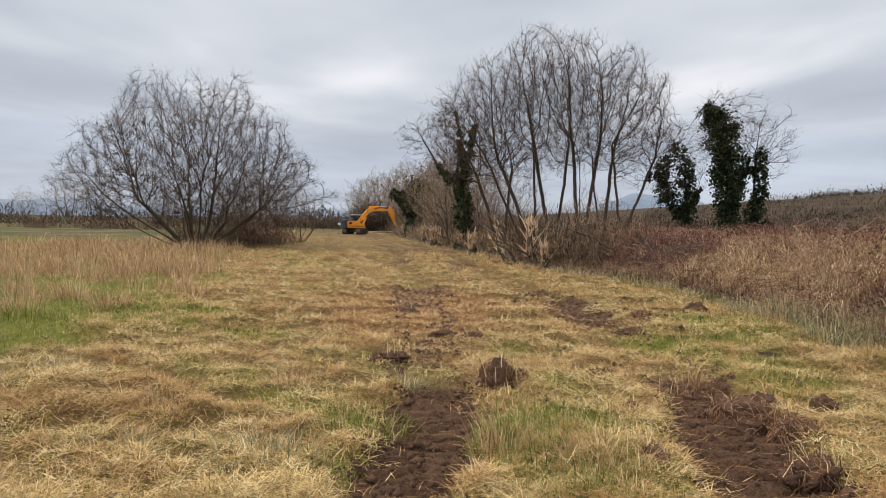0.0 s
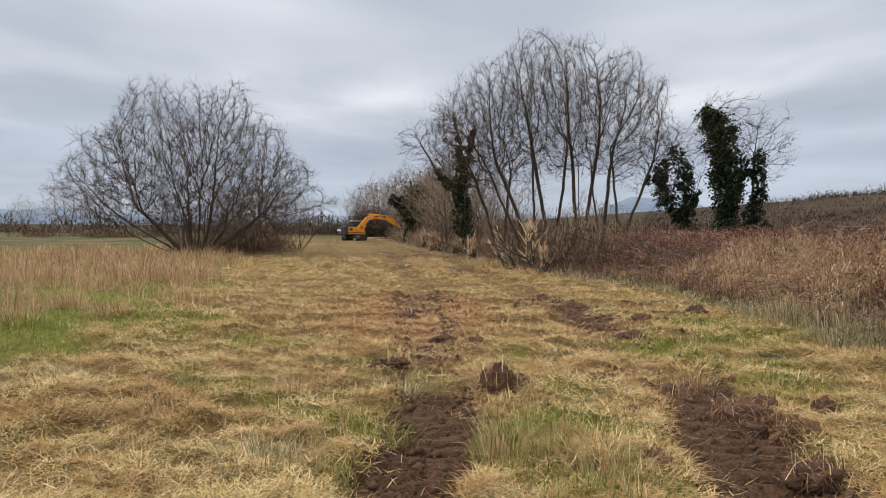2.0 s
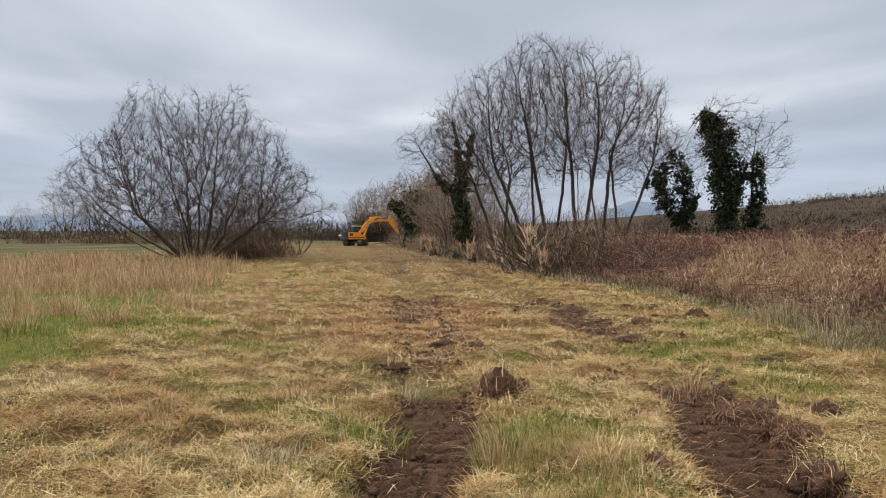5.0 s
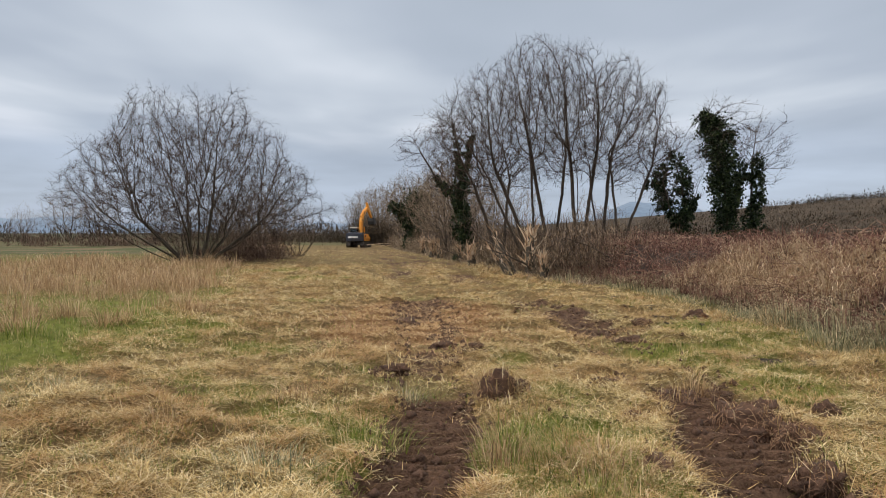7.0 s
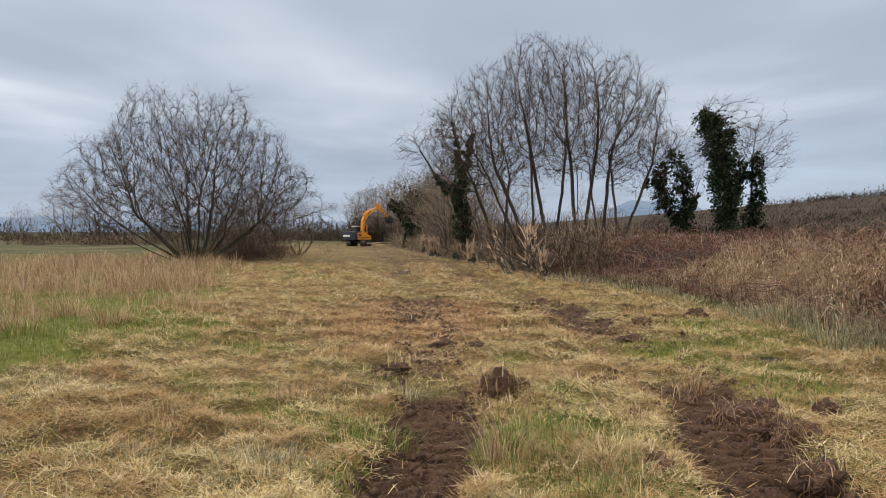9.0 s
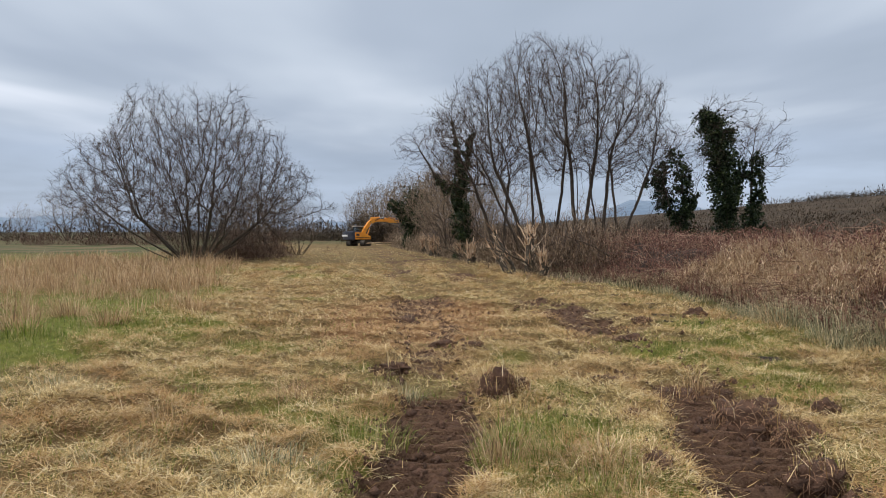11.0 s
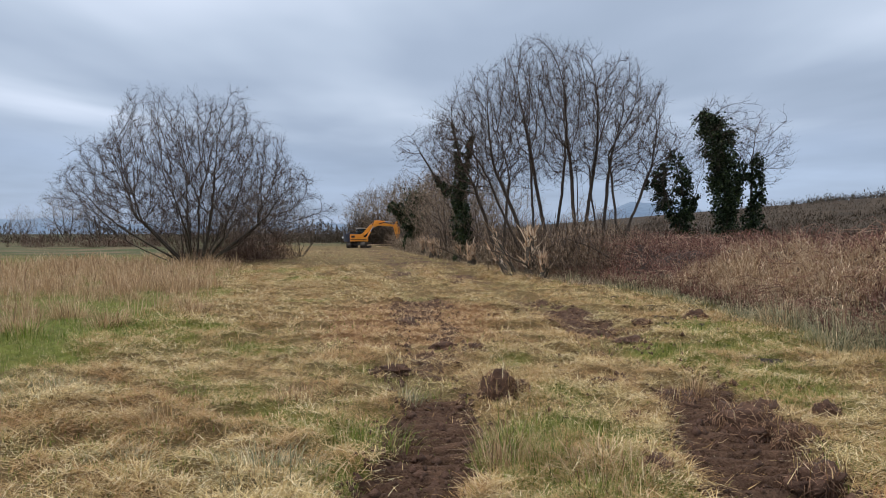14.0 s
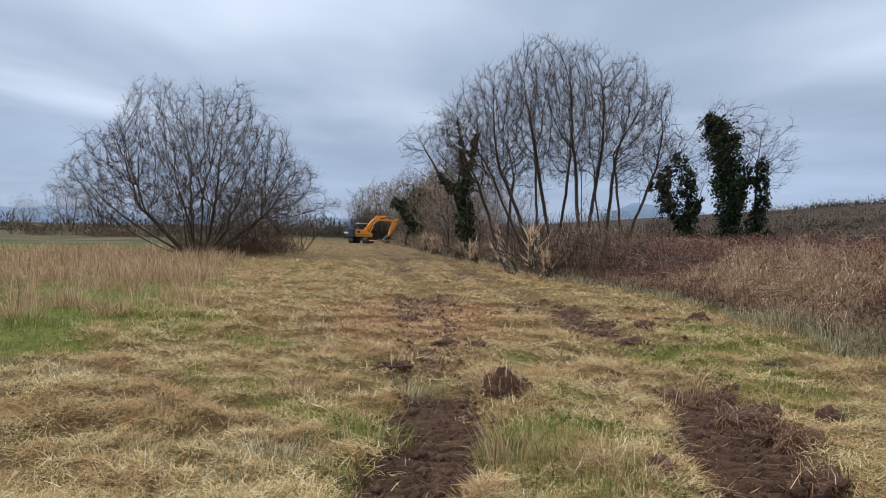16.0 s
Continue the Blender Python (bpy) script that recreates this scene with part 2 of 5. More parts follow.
def blades(rng, pos, height, lean, width, bend=0.5, heading=None, most=1.62):
    """Grass blades as arrays: a bent strip of three triangles each."""
    n = len(pos)
    az = rng.uniform(0, 2 * math.pi, n) if heading is None else heading
    d = np.stack([np.cos(az), np.sin(az), np.zeros(n)], 1)
    s = np.stack([-np.sin(az), np.cos(az), np.zeros(n)], 1) * (width / 2)[:, None]
    upv = np.array([0, 0, 1.0])
    mid = pos + d * (height * np.sin(lean) * 0.45)[:, None] + upv * (height * np.cos(lean) * 0.55)[:, None]
    l2 = np.clip(lean + bend, 0, most)
    tip = mid + d * (height * np.sin(l2) * 0.5)[:, None] + upv * (height * np.cos(l2) * 0.5)[:, None]
    v = np.stack([pos - s, pos + s, mid - s * 0.75, mid + s * 0.75, tip], 1).reshape(-1, 3)
    base = (np.arange(n) * 5)[:, None, None]
    t = np.array([[0, 1, 3], [0, 3, 2], [2, 3, 4]])[None] + base
    return v, t.reshape(-1, 3)


def join(chunks):
    vs, ts, n = [], [], 0
    for v, t in chunks:
        vs.append(v)
        ts.append(t + n)
        n += len(v)
    return np.concatenate(vs), np.concatenate(ts)


def leaf_quads(rng, pos, size):
    """Small bent leaves (two triangles) turned at random."""
    n = len(pos)
    a = rng.normal(size=(n, 3))
    a /= np.linalg.norm(a, axis=1, keepdims=True)
    b = np.cross(a, rng.normal(size=(n, 3)))
    b /= np.linalg.norm(b, axis=1, keepdims=True)
    c = np.cross(a, b) * (size * 0.18)[:, None]
    a, b = a * size[:, None], b * (size * 0.42)[:, None]
    v = np.stack([pos - a * 0.5, pos + b + c, pos + a * 0.5, pos - b + c], 1).reshape(-1, 3)
    t = np.array([[0, 1, 2], [0, 2, 3]])[None] + (np.arange(n) * 4)[:, None, None]
    return v, t.reshape(-1, 3)


# ---------------------------------------------------------------- ground
EDGE_Y = np.array([0.0, 5.0, 8.5, 13.7, 18.0, 22.0, 25.0, 38.0, 60.0, 85.0, 105.0, 400.0])
EDGE_X = np.array([5.0, 5.2, 5.4, 5.7, 5.4, 4.5, 3.5, 1.7, -1.6, -5.1, -8.2, -60.0])
LEFT_Y = np.array([0.0, 8.0, 12.0, 18.0, 25.0, 38.0, 55.0, 100.0, 400.0])
LEFT_X = np.array([-3.5, -4.2, -5.0, -5.9, -7.6, -11.0, -14.5, -21.0, -70.0])


def right_edge(y):
    """The foot of the hedge and brambles."""
    return np.interp(y, EDGE_Y, EDGE_X)


def left_edge(y):
    """Where the mown strip meets the rough grass."""
    return np.interp(y, LEFT_Y, LEFT_X)


def track_centre(y, side):
    left = np.interp(y, [3, 4.3, 7, 13.7, 20, 40, 95], [-0.3, -0.2, -0.05, -0.45, -0.9, -2.8, -11.0])
    right = np.interp(y, [3, 4.3, 6, 7.3, 12.8, 17, 22, 40, 95], [1.95, 2.1, 2.45, 2.6, 2.5, 1.9, 1.4, -0.6, -8.8])
    return left if side == 0 else right


def wob(x, y, s, seed=0.0):
    """Cheap smooth noise, -1 to 1, for arrays."""
    x, y = np.asarray(x) * s + seed, np.asarray(y) * s - seed * 0.7
    return (np.sin(x * 1.3 + 1.7 * np.sin(y * 0.9 + seed)) + np.sin(y * 1.7 + 1.3 * np.sin(x * 1.1 - seed)) + np.sin((x + y) * 2.3 + np.sin(x * 2.9 - y))) / 3


def rut(x, y):
    """How far a spot lies in one of the machine's tracks, 0 to 1."""
    r = 0
    for side, w in ((0, 0.40), (1, 0.48)):
        d = np.abs(x - track_centre(y, side) + 0.13 * wob(x, y, 2.1, side * 3.0) + 0.05 * wob(x, y, 8.0, side * 2.0))
        r = np.maximum(r, 1 - smoothstep(w - 0.14, w + 0.10, d))
    return r * smoothstep(2.0, 3.0, y)


# x, y, half width, half length, strength
MUD_PATCHES = [(-0.55, 15.6, 0.8, 2.4, 0.95), (0.05, 11.4, 0.38, 1.0, 0.9), (-0.15, 9.2, 0.5, 1.0, 0.6), (2.55, 13.2, 0.75, 2.4, 0.95), (1.9, 16.6, 0.6, 1.8, 0.75), (-0.7, 8.3, 0.25, 0.35, 0.9), (3.4, 12.0, 0.3, 0.4, 0.7), (2.0, 7.6, 0.3, 0.3, 0.7)]


def bare(x, y):
    """Churned bare soil: full in the near ruts, in patches further on."""
    right = np.asarray(x) > 1.2
    r = rut(x, y)
    near = np.where(right, 1 - smoothstep(7.2, 8.1, y), 1 - smoothstep(6.6, 7.6, y))
    mid = 0
    for px, py, rx, ry, k in MUD_PATCHES:
        e = np.hypot((x - px) / rx, (y - py) / ry) + 0.42 * wob(x, y, 2.6, px) + 0.22 * wob(x, y, 7.0, py)
        mid = np.maximum(mid, k * (1 - smoothstep(0.6, 1.15, e)))
    far = smoothstep(18, 24, y) * smoothstep(-0.1, 0.35, wob(x, y, 0.55, 4.0)) * 0.55
    middle = (track_centre(y, 0) + track_centre(y, 1)) / 2
    churn = np.exp(-((np.asarray(x) - middle) / 3.0) ** 2) * smoothstep(17, 25, y) * smoothstep(-0.15, 0.35, wob(np.asarray(x) * 1.7, np.asarray(y) * 0.55, 1.0, 4.0))
    return np.maximum(np.maximum(r * np.clip(near + far, 0, 1), mid), 0.8 * churn)


def mulch(x, y):
    """The reddish fan of shredded wood."""
    e = ((x + 0.55) / 2.1) ** 2 + ((y - 13.2) / 3.8) ** 2
    return np.clip(1.25 - e * 0.9, 0, 1) * (0.85 + 0.3 * wob(x, y, 1.7, 5.0))


def tuft_relief(x, y):
    """Small humps of matted grass, a hand to a foot across."""
    a = np.clip(wob(x, y, 4.3, 2.0) + 0.5 * wob(x, y, 9.1, 5.0), -0.6, 1.2)
    return 0.075 * a * (0.7 + 0.5 * wob(x, y, 0.7, 3.0))


def swathe(x, y):
    """Uneven windrows left by the mower, lying slantwise across the strip, -1 to 1."""
    x, y = np.asarray(x, float), np.asarray(y, float)
    return 0.6 * wob(x * 0.55 + y * 0.25, y * 1.5 - x * 0.45, 1.0, 3.0) + 0.5 * wob(x * 1.6, y * 2.6, 1.0, 8.0) + 0.35 * wob(x, y, 5.2, 1.0)


def ground_z(x, y):
    x, y = np.asarray(x, float), np.asarray(y, float)
    z = -0.42 * smoothstep(22, 98, y)
    z = z + 16.5 * smoothstep(25, 190, x) * smoothstep(70, 280, y)
    z = z + 0.35 * smoothstep(0.2, 2.0, x - right_edge(y)) * (1 - smoothstep(5, 9, x - right_edge(y))) * (1 - smoothstep(90, 120, y)) * smoothstep(0, 8, y)
    near = 1 - smoothstep(30, 60, np.hypot(x, y))
    z = z + near * (0.035 * wob(x, y, 0.8, 1.0) + (tuft_relief(x, y) + 0.055 * swathe(x, y)) * (1 - bare(x, y)))
    r = rut(x, y) * (1 - smoothstep(20, 30, y))
    b = bare(x, y)
    phase = np.mod(y + 0.05 * wob(x, y, 2.0, 3.0) + 0.02 * wob(x, y, 7.0, 1.0), 0.20) - 0.10
    groove = np.exp(-(phase / 0.030) ** 2) * np.clip(0.8 + 0.7 * wob(x * 0.7, y * 2.4, 1.0, 2.0), 0.15, 1.3) * (1 - smoothstep(7.5, 9.5, y))
    z = z - 0.07 * r - b * 0.03 + b * (0.02 - 0.13 * groove + 0.22 * phase * (1 - smoothstep(7.5, 9.5, y)) + 0.010 * wob(x, y, 11.0, 4.0) + 0.03 * wob(x, y, 3.3, 6.0)) * (1 - smoothstep(14, 19, y))
    return z


def steps(start, end, first, growth):
    out, s = [start], first
    sign = 1 if end > start else -1
    while (end - out[-1]) * sign > 0:
        out.append(out[-1] + s * sign)
        s *= growth
    return out


def build_ground():
    fine = np.arange(-3.2, 4.6, 0.055).tolist()
    xs = np.array(sorted(steps(-3.25, -4700, 0.08, 1.13)[::-1] + fine + steps(4.65, 4700, 0.08, 1.13)))
    ys = np.array(sorted(steps(2.9, -4700, 0.12, 1.14)[::-1] + np.arange(2.95, 8.2, 0.018).tolist() + steps(8.22, 4700, 0.03, 1.036)))
    X, Y = np.meshgrid(xs, ys)
    Z = ground_z(X, Y)
    nx, ny = len(xs), len(ys)
    i, j = np.meshgrid(np.arange(ny - 1), np.arange(nx - 1), indexing="ij")
    a = i * nx + j
    tris = np.stack([np.stack([a, a + 1, a + nx + 1], -1), np.stack([a, a + nx + 1, a + nx], -1)], 2).reshape(-1, 3)
    me = tri_mesh("ground", np.stack([X, Y, Z], -1).reshape(-1, 3), tris, GROUND)
    me.polygons.foreach_set("use_smooth", [True] * len(me.polygons))
    verge = smoothstep(-0.6, 0.4, X - right_edge(Y)) + smoothstep(-0.6, 0.6, left_edge(Y) - X)
    green = 0.14 + 0.30 * wob(X, Y, 0.55, 7.0) + 0.35 * np.clip(verge, 0, 1)
    for gx, gy, gr in GREEN_PATCHES:
        green = green + 0.6 * np.exp(-(((X - gx) ** 2 + ((Y - gy) * 0.8) ** 2) / gr ** 2))
    far = smoothstep(45, 75, np.hypot(X, Y)) * np.maximum(smoothstep(0, 3, left_edge(Y) - X), smoothstep(0, 3, X - right_edge(Y)))
    far = np.maximum(far, smoothstep(100, 130, Y))
    far = np.maximum(far, 1 - smoothstep(-30, -10, Y))
    for name, val in (("mud", bare(X, Y)), ("green", np.clip(green, 0, 1)), ("chip", np.clip(mulch(X, Y), 0, 1)), ("far", far), ("heath", smoothstep(-5, 25, X - 0.05 * Y))):
        at = me.attributes.new(name, "FLOAT", "POINT")
        at.data.foreach_set("value", np.asarray(val, np.float32).ravel())
    return tagged(new("ground", me), "mown straw-coloured meadow with green patches and muddy tracks", "ground", kind="structure")


GREEN_PATCHES = [(0.75, 5.0, 0.55), (1.15, 5.2, 0.5), (-0.65, 5.9, 0.45), (3.5, 7.2, 0.5), (-5.2, 11.5, 1.6), (-6.5, 13.0, 1.8), (-2.6, 9.8, 0.5),
                 (1.2, 7.2, 0.5), (1.1, 12.6, 0.7), (4.6, 12, 1.0), (-3.2, 17, 0.8), (3.6, 21, 1.0), (-0.8, 8.3, 0.3), (-6.6, 32, 2.0), (-2, 7.2, 0.5), (-1.4, 6.3, 0.5), (-0.75, 4.9, 0.4), (0.9, 4.5, 0.6), (0.85, 5.3, 0.6), (1.0, 4.8, 0.5), (3.6, 6.5, 0.6), (3.3, 5.0, 0.5), (3.9, 7.8, 0.6), (-2.9, 8.0, 0.4), (3.7, 8.6, 0.6), (4.6, 9.8, 0.7), (3.2, 9.6, 0.6), (-5, 26, 1.6), (0.9, 9.0, 0.4), (-6.2, 20, 1.2), (4.4, 16, 1.0), (2.3, 12.0, 0.5)]
build_ground()


# ---------------------------------------------------------------- trees
def normed(a):
    return a / (np.linalg.norm(a, axis=-1, keepdims=True) + 1e-9)


def cone_batch(p, q, r):
    """Many fine pointed twigs at once, three sides each."""
    n = len(p)
    d = normed(q - p)
    a = normed(np.cross(d, np.where(np.abs(d[:, 2:]) < 0.8, np.array([0.31, 0.17, 0.93]), np.array([0.9, 0.37, 0.1]))))
    b = np.cross(d, a)
    v = np.stack([p + a * r[:, None], p + (b * 0.87 - a * 0.5) * r[:, None], p - (b * 0.87 + a * 0.5) * r[:, None], q], 1)
    t = np.array([[0, 1, 3], [1, 2, 3], [2, 0, 3]])[None] + (np.arange(n) * 4)[:, None, None]
    return v.reshape(-1, 3), t.reshape(-1, 3)


def crown_cloud(seed, n, centre, across, deep, up, down, shell=4.0, rough=0.10, floor=None, taper=0.0):
    """Spots that a crown grows towards: an uneven dome, fuller near its rim."""
    rng = np.random.default_rng(seed)
    d = normed(rng.normal(size=(n, 3)))
    wave = 1 + rough * (np.sin(d[:, 0] * 7 + seed) + np.sin(d[:, 1] * 5 + d[:, 2] * 6 + seed * 2) + 0.7 * np.sin(d[:, 0] * 13 - d[:, 2] * 11 + seed))
    r = rng.uniform(0, 1, n) ** (1 / shell) * wave
    q = d * r[:, None]
    q[:, 0] *= across
    q[:, 1] *= deep
    q[:, :2] *= (1 - taper * np.clip(q[:, 2:], 0, 1))
    q[:, 2] *= np.where(q[:, 2] > 0, up, down)
    q = q + np.array(centre)
    if floor is not None:
        q = q[q[:, 2] > floor(q) + 1.6 * rng.uniform(-0.5, 1, len(q))]
    return q[q[:, 2] > 0.3]


def bent_line(points, step=0.3, rng=None, wander=0.014):
    """Evenly spaced spots along a bent line, a little uneven."""
    p = np.asarray(points, float)
    s = np.concatenate([[0], np.cumsum(np.linalg.norm(np.diff(p, axis=0), axis=1))])
    u = np.linspace(0, s[-1], max(int(s[-1] / step), 2) + 1)
    out = np.stack([np.interp(u, s, p[:, k]) for k in range(3)], 1)
    if rng is not None:
        drift = np.cumsum(rng.normal(size=out.shape) * wander, axis=0)
        out[1:] += drift[1:] * np.array([1, 1, 0.3])
    return out


def leaning(x, y, turn, lean, length, curve=0.0):
    """A stem from the ground: its lean from upright grows or shrinks by curve along its way (degrees)."""
    pts, p = [(x, y, -0.15)], np.array([x, y, -0.15])
    a = radians(turn)
    for k in range(4):
        l = radians(lean + curve * k / 3)
        p = p + np.array([math.cos(a) * math.sin(l), math.sin(a) * math.sin(l), math.cos(l)]) * length / 4
        pts.append(tuple(p))
    return pts


def colonise(seed, stems, cloud, step=0.3, reach=2.6, kill=0.5, inertia=0.75, lift=0.05, wander=0.16, rounds=80):
    """Branches grow from the stems towards the nearest spots of the cloud. stems: (tree, line). Gives places, parents, trees, directions."""
    rng = np.random.default_rng(seed)
    P, par, tid = np.zeros((0, 3)), [], []
    for k, line in stems:
        pts = bent_line(line, step, rng)
        first = -1
        if len(P):
            gap = np.linalg.norm(P - pts[0], axis=1)
            if gap.min() < 0.35 and tid[int(gap.argmin())] == k:
                first = int(gap.argmin())
        par += [first] + list(range(len(P), len(P) + len(pts) - 1))
        tid += [k] * len(pts)
        P = np.concatenate([P, pts])
    par, tid = np.array(par), np.array(tid)
    D = np.where((par >= 0)[:, None], normed(P - P[np.maximum(par, 0)]), np.array([0, 0, 1.0]))
    kids = np.zeros(len(P), int)
    gap = np.linalg.norm(cloud[:, None] - P[None], axis=2)
    near, dist = gap.argmin(1), gap.min(1)
    for _ in range(rounds):
        ok = dist < reach
        if not ok.any():
            break
        u, inv = np.unique(near[ok], return_inverse=True)
        s = np.zeros((len(u), 3))
        np.add.at(s, inv, normed(cloud[ok] - P[near[ok]]))
        nd = normed(normed(s) + inertia * D[u] + np.array([0, 0, lift]) + rng.normal(size=(len(u), 3)) * wander)
        good = kids[u] < 3
        kids[u] += 1
        u, nd = u[good], nd[good]
        if not len(u):
            break
        q = P[u] + nd * step * rng.uniform(0.8, 1.2, (len(u), 1))
        n0 = len(P)
        P, D = np.concatenate([P, q]), np.concatenate([D, nd])
        par, tid, kids = np.concatenate([par, u]), np.concatenate([tid, tid[u]]), np.concatenate([kids, np.zeros(len(u), int)])
        c32, q32 = cloud.astype(np.float32), q.astype(np.float32)
        gap = (q32 ** 2).sum(1)[None] - 2 * c32 @ q32.T
        j = gap.argmin(1)
        m = np.linalg.norm(cloud - q[j], axis=1)
        closer = m < dist
        near, dist = np.where(closer, n0 + j, near), np.where(closer, m, dist)
        alive = dist > kill
        cloud, near, dist = cloud[alive], near[alive], dist[alive]
        if not len(cloud):
            break
    return P, par, tid, D


def thicken(par, tip, power):
    """Every branch is as thick as the tips that it carries ask for; gives radii, tip counts and each one's main child."""
    n = len(par)
    load = np.zeros(n)
    has = np.zeros(n, bool)
    has[par[par >= 0]] = True
    load[~has] = 1
    best, main = np.zeros(n), np.full(n, -1)
    for i in range(n - 1, -1, -1):
        load[i] = max(load[i], 1)
        p = par[i]
        if p >= 0:
            load[p] += load[i]
            if load[i] > best[p]:
                best[p], main[p] = load[i], i
    return tip * load ** (1 / power), load, main


def segment_tubes(P, D, par, r, main, pick, sides):
    """Tubes from each picked spot's parent to it."""
    i = np.nonzero(pick & (par >= 0))[0]
    p = par[i]
    leads = main[p] == i
    d0, d1 = np.where(leads[:, None], D[p], D[i]), D[i]
    r0 = np.where(leads, r[p], np.minimum(r[i] * 1.15, r[p]))
    rings = []
    ang = np.arange(sides) * 2 * math.pi / sides
    for c, d, rad in ((P[p], d0, r0), (P[i], d1, r[i])):
        a = normed(np.cross(d, np.array([0.83, 0.51, 0.21])))
        b = np.cross(d, a)
        rings.append(c[:, None] + rad[:, None, None] * (np.cos(ang)[None, :, None] * a[:, None] + np.sin(ang)[None, :, None] * b[:, None]))
    v = np.concatenate(rings, 1).reshape(-1, 3)
    k = np.arange(sides)
    k1 = (k + 1) % sides
    one = np.concatenate([np.stack([k, k1, k1 + sides], 1), np.stack([k, k1 + sides, k + sides], 1)])
    return v, (one[None] + (np.arange(len(i)) * 2 * sides)[:, None, None]).reshape(-1, 3)


def grow_trees(name, seed, stems, cloud, bases, label, bark=None, twig=None, tip=0.0065, power=2.1, per=2, twig_length=(0.3, 0.75), twig_lift=0.35, category="tree", **habit):
    """Trees that share one crown: stems (tree, line) and the cloud in metres about the first tree's foot; bases: each tree's own foot there."""
    rng = np.random.default_rng(seed + 500)
    P, par, tid, D = colonise(seed, stems, cloud, **habit)
    r, load, main = thicken(par, tip, power)
    trees = []
    for k, base in enumerate(bases):
        mine = tid == k
        thick = mine & (r > 0.026)
        Q = P - np.array([base[0], base[1], 0.0])
        tree = tagged(new(name), label, category)
        attach("trunk", tri_mesh("trunk", *segment_tubes(Q, D, par, r, main, thick, 6), bark or BARK), tree, "forked trunk and limbs")
        fine = np.nonzero(mine & (load < 12) & (par >= 0))[0]
        src = np.repeat(fine, per)
        src = src[rng.uniform(0, 1, len(src)) < 0.8]
        d = normed(D[src] + rng.normal(size=(len(src), 3)) * 0.55 + np.array([0, 0, twig_lift]))
        a = Q[src] - D[src] * rng.uniform(0, 0.25, (len(src), 1))
        l = rng.uniform(*twig_length, len(src))
        mid = a + d * (l * 0.55)[:, None]
        first = cone_batch(a, a + d * l[:, None], np.full(len(src), tip * 0.85))
        d2 = normed(d + rng.normal(size=d.shape) * 0.5 + np.array([0, 0, 0.15]))
        second = cone_batch(mid, mid + d2 * (l * 0.55)[:, None], np.full(len(src), tip * 0.7))
        attach("crown", tri_mesh("crown", *join([segment_tubes(Q, D, par, r, main, mine & ~thick, 3), first, second]), twig or TWIG), tree, "leafless twigs")
        trees.append(tree)
    return trees


def stand(tree, x, y, turn=0, scale=1.0):
    tree.location = (x, y, float(ground_z(x, y)))
    tree.rotation_euler.z = radians(turn)
    tree.scale = (scale,) * 3
    return tree


def ivy_on(tree, seed, paths, size):
    """Ivy in ragged clumps along limbs: (line, radius at its start, at its end, leaves)."""
    rng = np.random.default_rng(seed)
    pos = []
    for line, r0, r1, count in paths:
        c = bent_line(line, 0.15, rng, 0.03)
        m = max(count // 45, 4)
        f = rng.uniform(0, 1, m) * (len(c) - 1)
        i = f.astype(int)
        w = r0 + (r1 - r0) * f / (len(c) - 1)
        clump = c[i] + normed(rng.normal(size=(m, 3))) * (w * rng.uniform(0.1, 1.15, m))[:, None]
        wide = np.repeat(w * rng.uniform(0.10, 0.34, m), 45)
        q = np.repeat(clump, 45, 0) + rng.normal(size=(m * 45, 3)) * wide[:, None] * np.array([0.8, 0.8, 1.0])
        q[:, 2] -= np.abs(rng.normal(size=m * 45)) * wide * 0.6
        pos.append(q)
    pos = np.concatenate(pos)
    pos = pos[pos[:, 2] > 0.05]
    v, t = leaf_quads(rng, pos, rng.uniform(0.6, 1.3, len(pos)) * size)
    attach("ivy", tri_mesh("ivy", v, t, IVY), tree, "dark green climbing ivy")


# the spreading willow by the path
def build_willow():
    rng = np.random.default_rng(5)
    stems = []
    for k in range(15):
        lean = [6, 16, 26, 36, 46, 56][k % 6] + rng.uniform(-4, 4)
        turn = k * 137.5 + rng.uniform(-15, 15)
        a = radians(turn)
        stems.append((0, leaning(0.35 * math.cos(a), 0.3 * math.sin(a), turn, lean, rng.uniform(2.2, 3.4), -6)))
    stems += [(0, leaning(-0.3, 0, 178, 62, 4.6, -4)), (0, leaning(-0.3, 0.2, 172, 48, 4.2, 4)), (0, leaning(0.3, 0.1, 6, 56, 4.2, -4)), (0, leaning(-0.4, -0.2, 190, 68, 3.6, -8)), (0, leaning(0.2, -0.3, -20, 66, 3.0, 0))]
    floor = lambda q: 0.5 + 0.36 * np.hypot(q[:, 0] + 0.2, q[:, 1]) - 1.0 * smoothstep(1, 5, q[:, 0])
    cloud = crown_cloud(11, 9200, (-0.1, 0, 3.8), 7.7, 5.6, 5.25, 4.0, 2.4, 0.10, floor, 0.42)
    shoots = crown_cloud(12, 120, (-3.5, 0, 8.2), 0.55, 0.6, 1.0, 0.8, 3)
    tree, = grow_trees("willow_tree", 11, stems, np.concatenate([cloud, shoots]), [(0, 0)], "wide leafless willow with many stems beside the mown strip", tip=0.0066, power=2.3, per=3,
                       step=0.21, reach=2.2, kill=0.25, inertia=0.85, lift=0.0, wander=0.24)
    stand(tree, -13.6, 38)


build_willow()


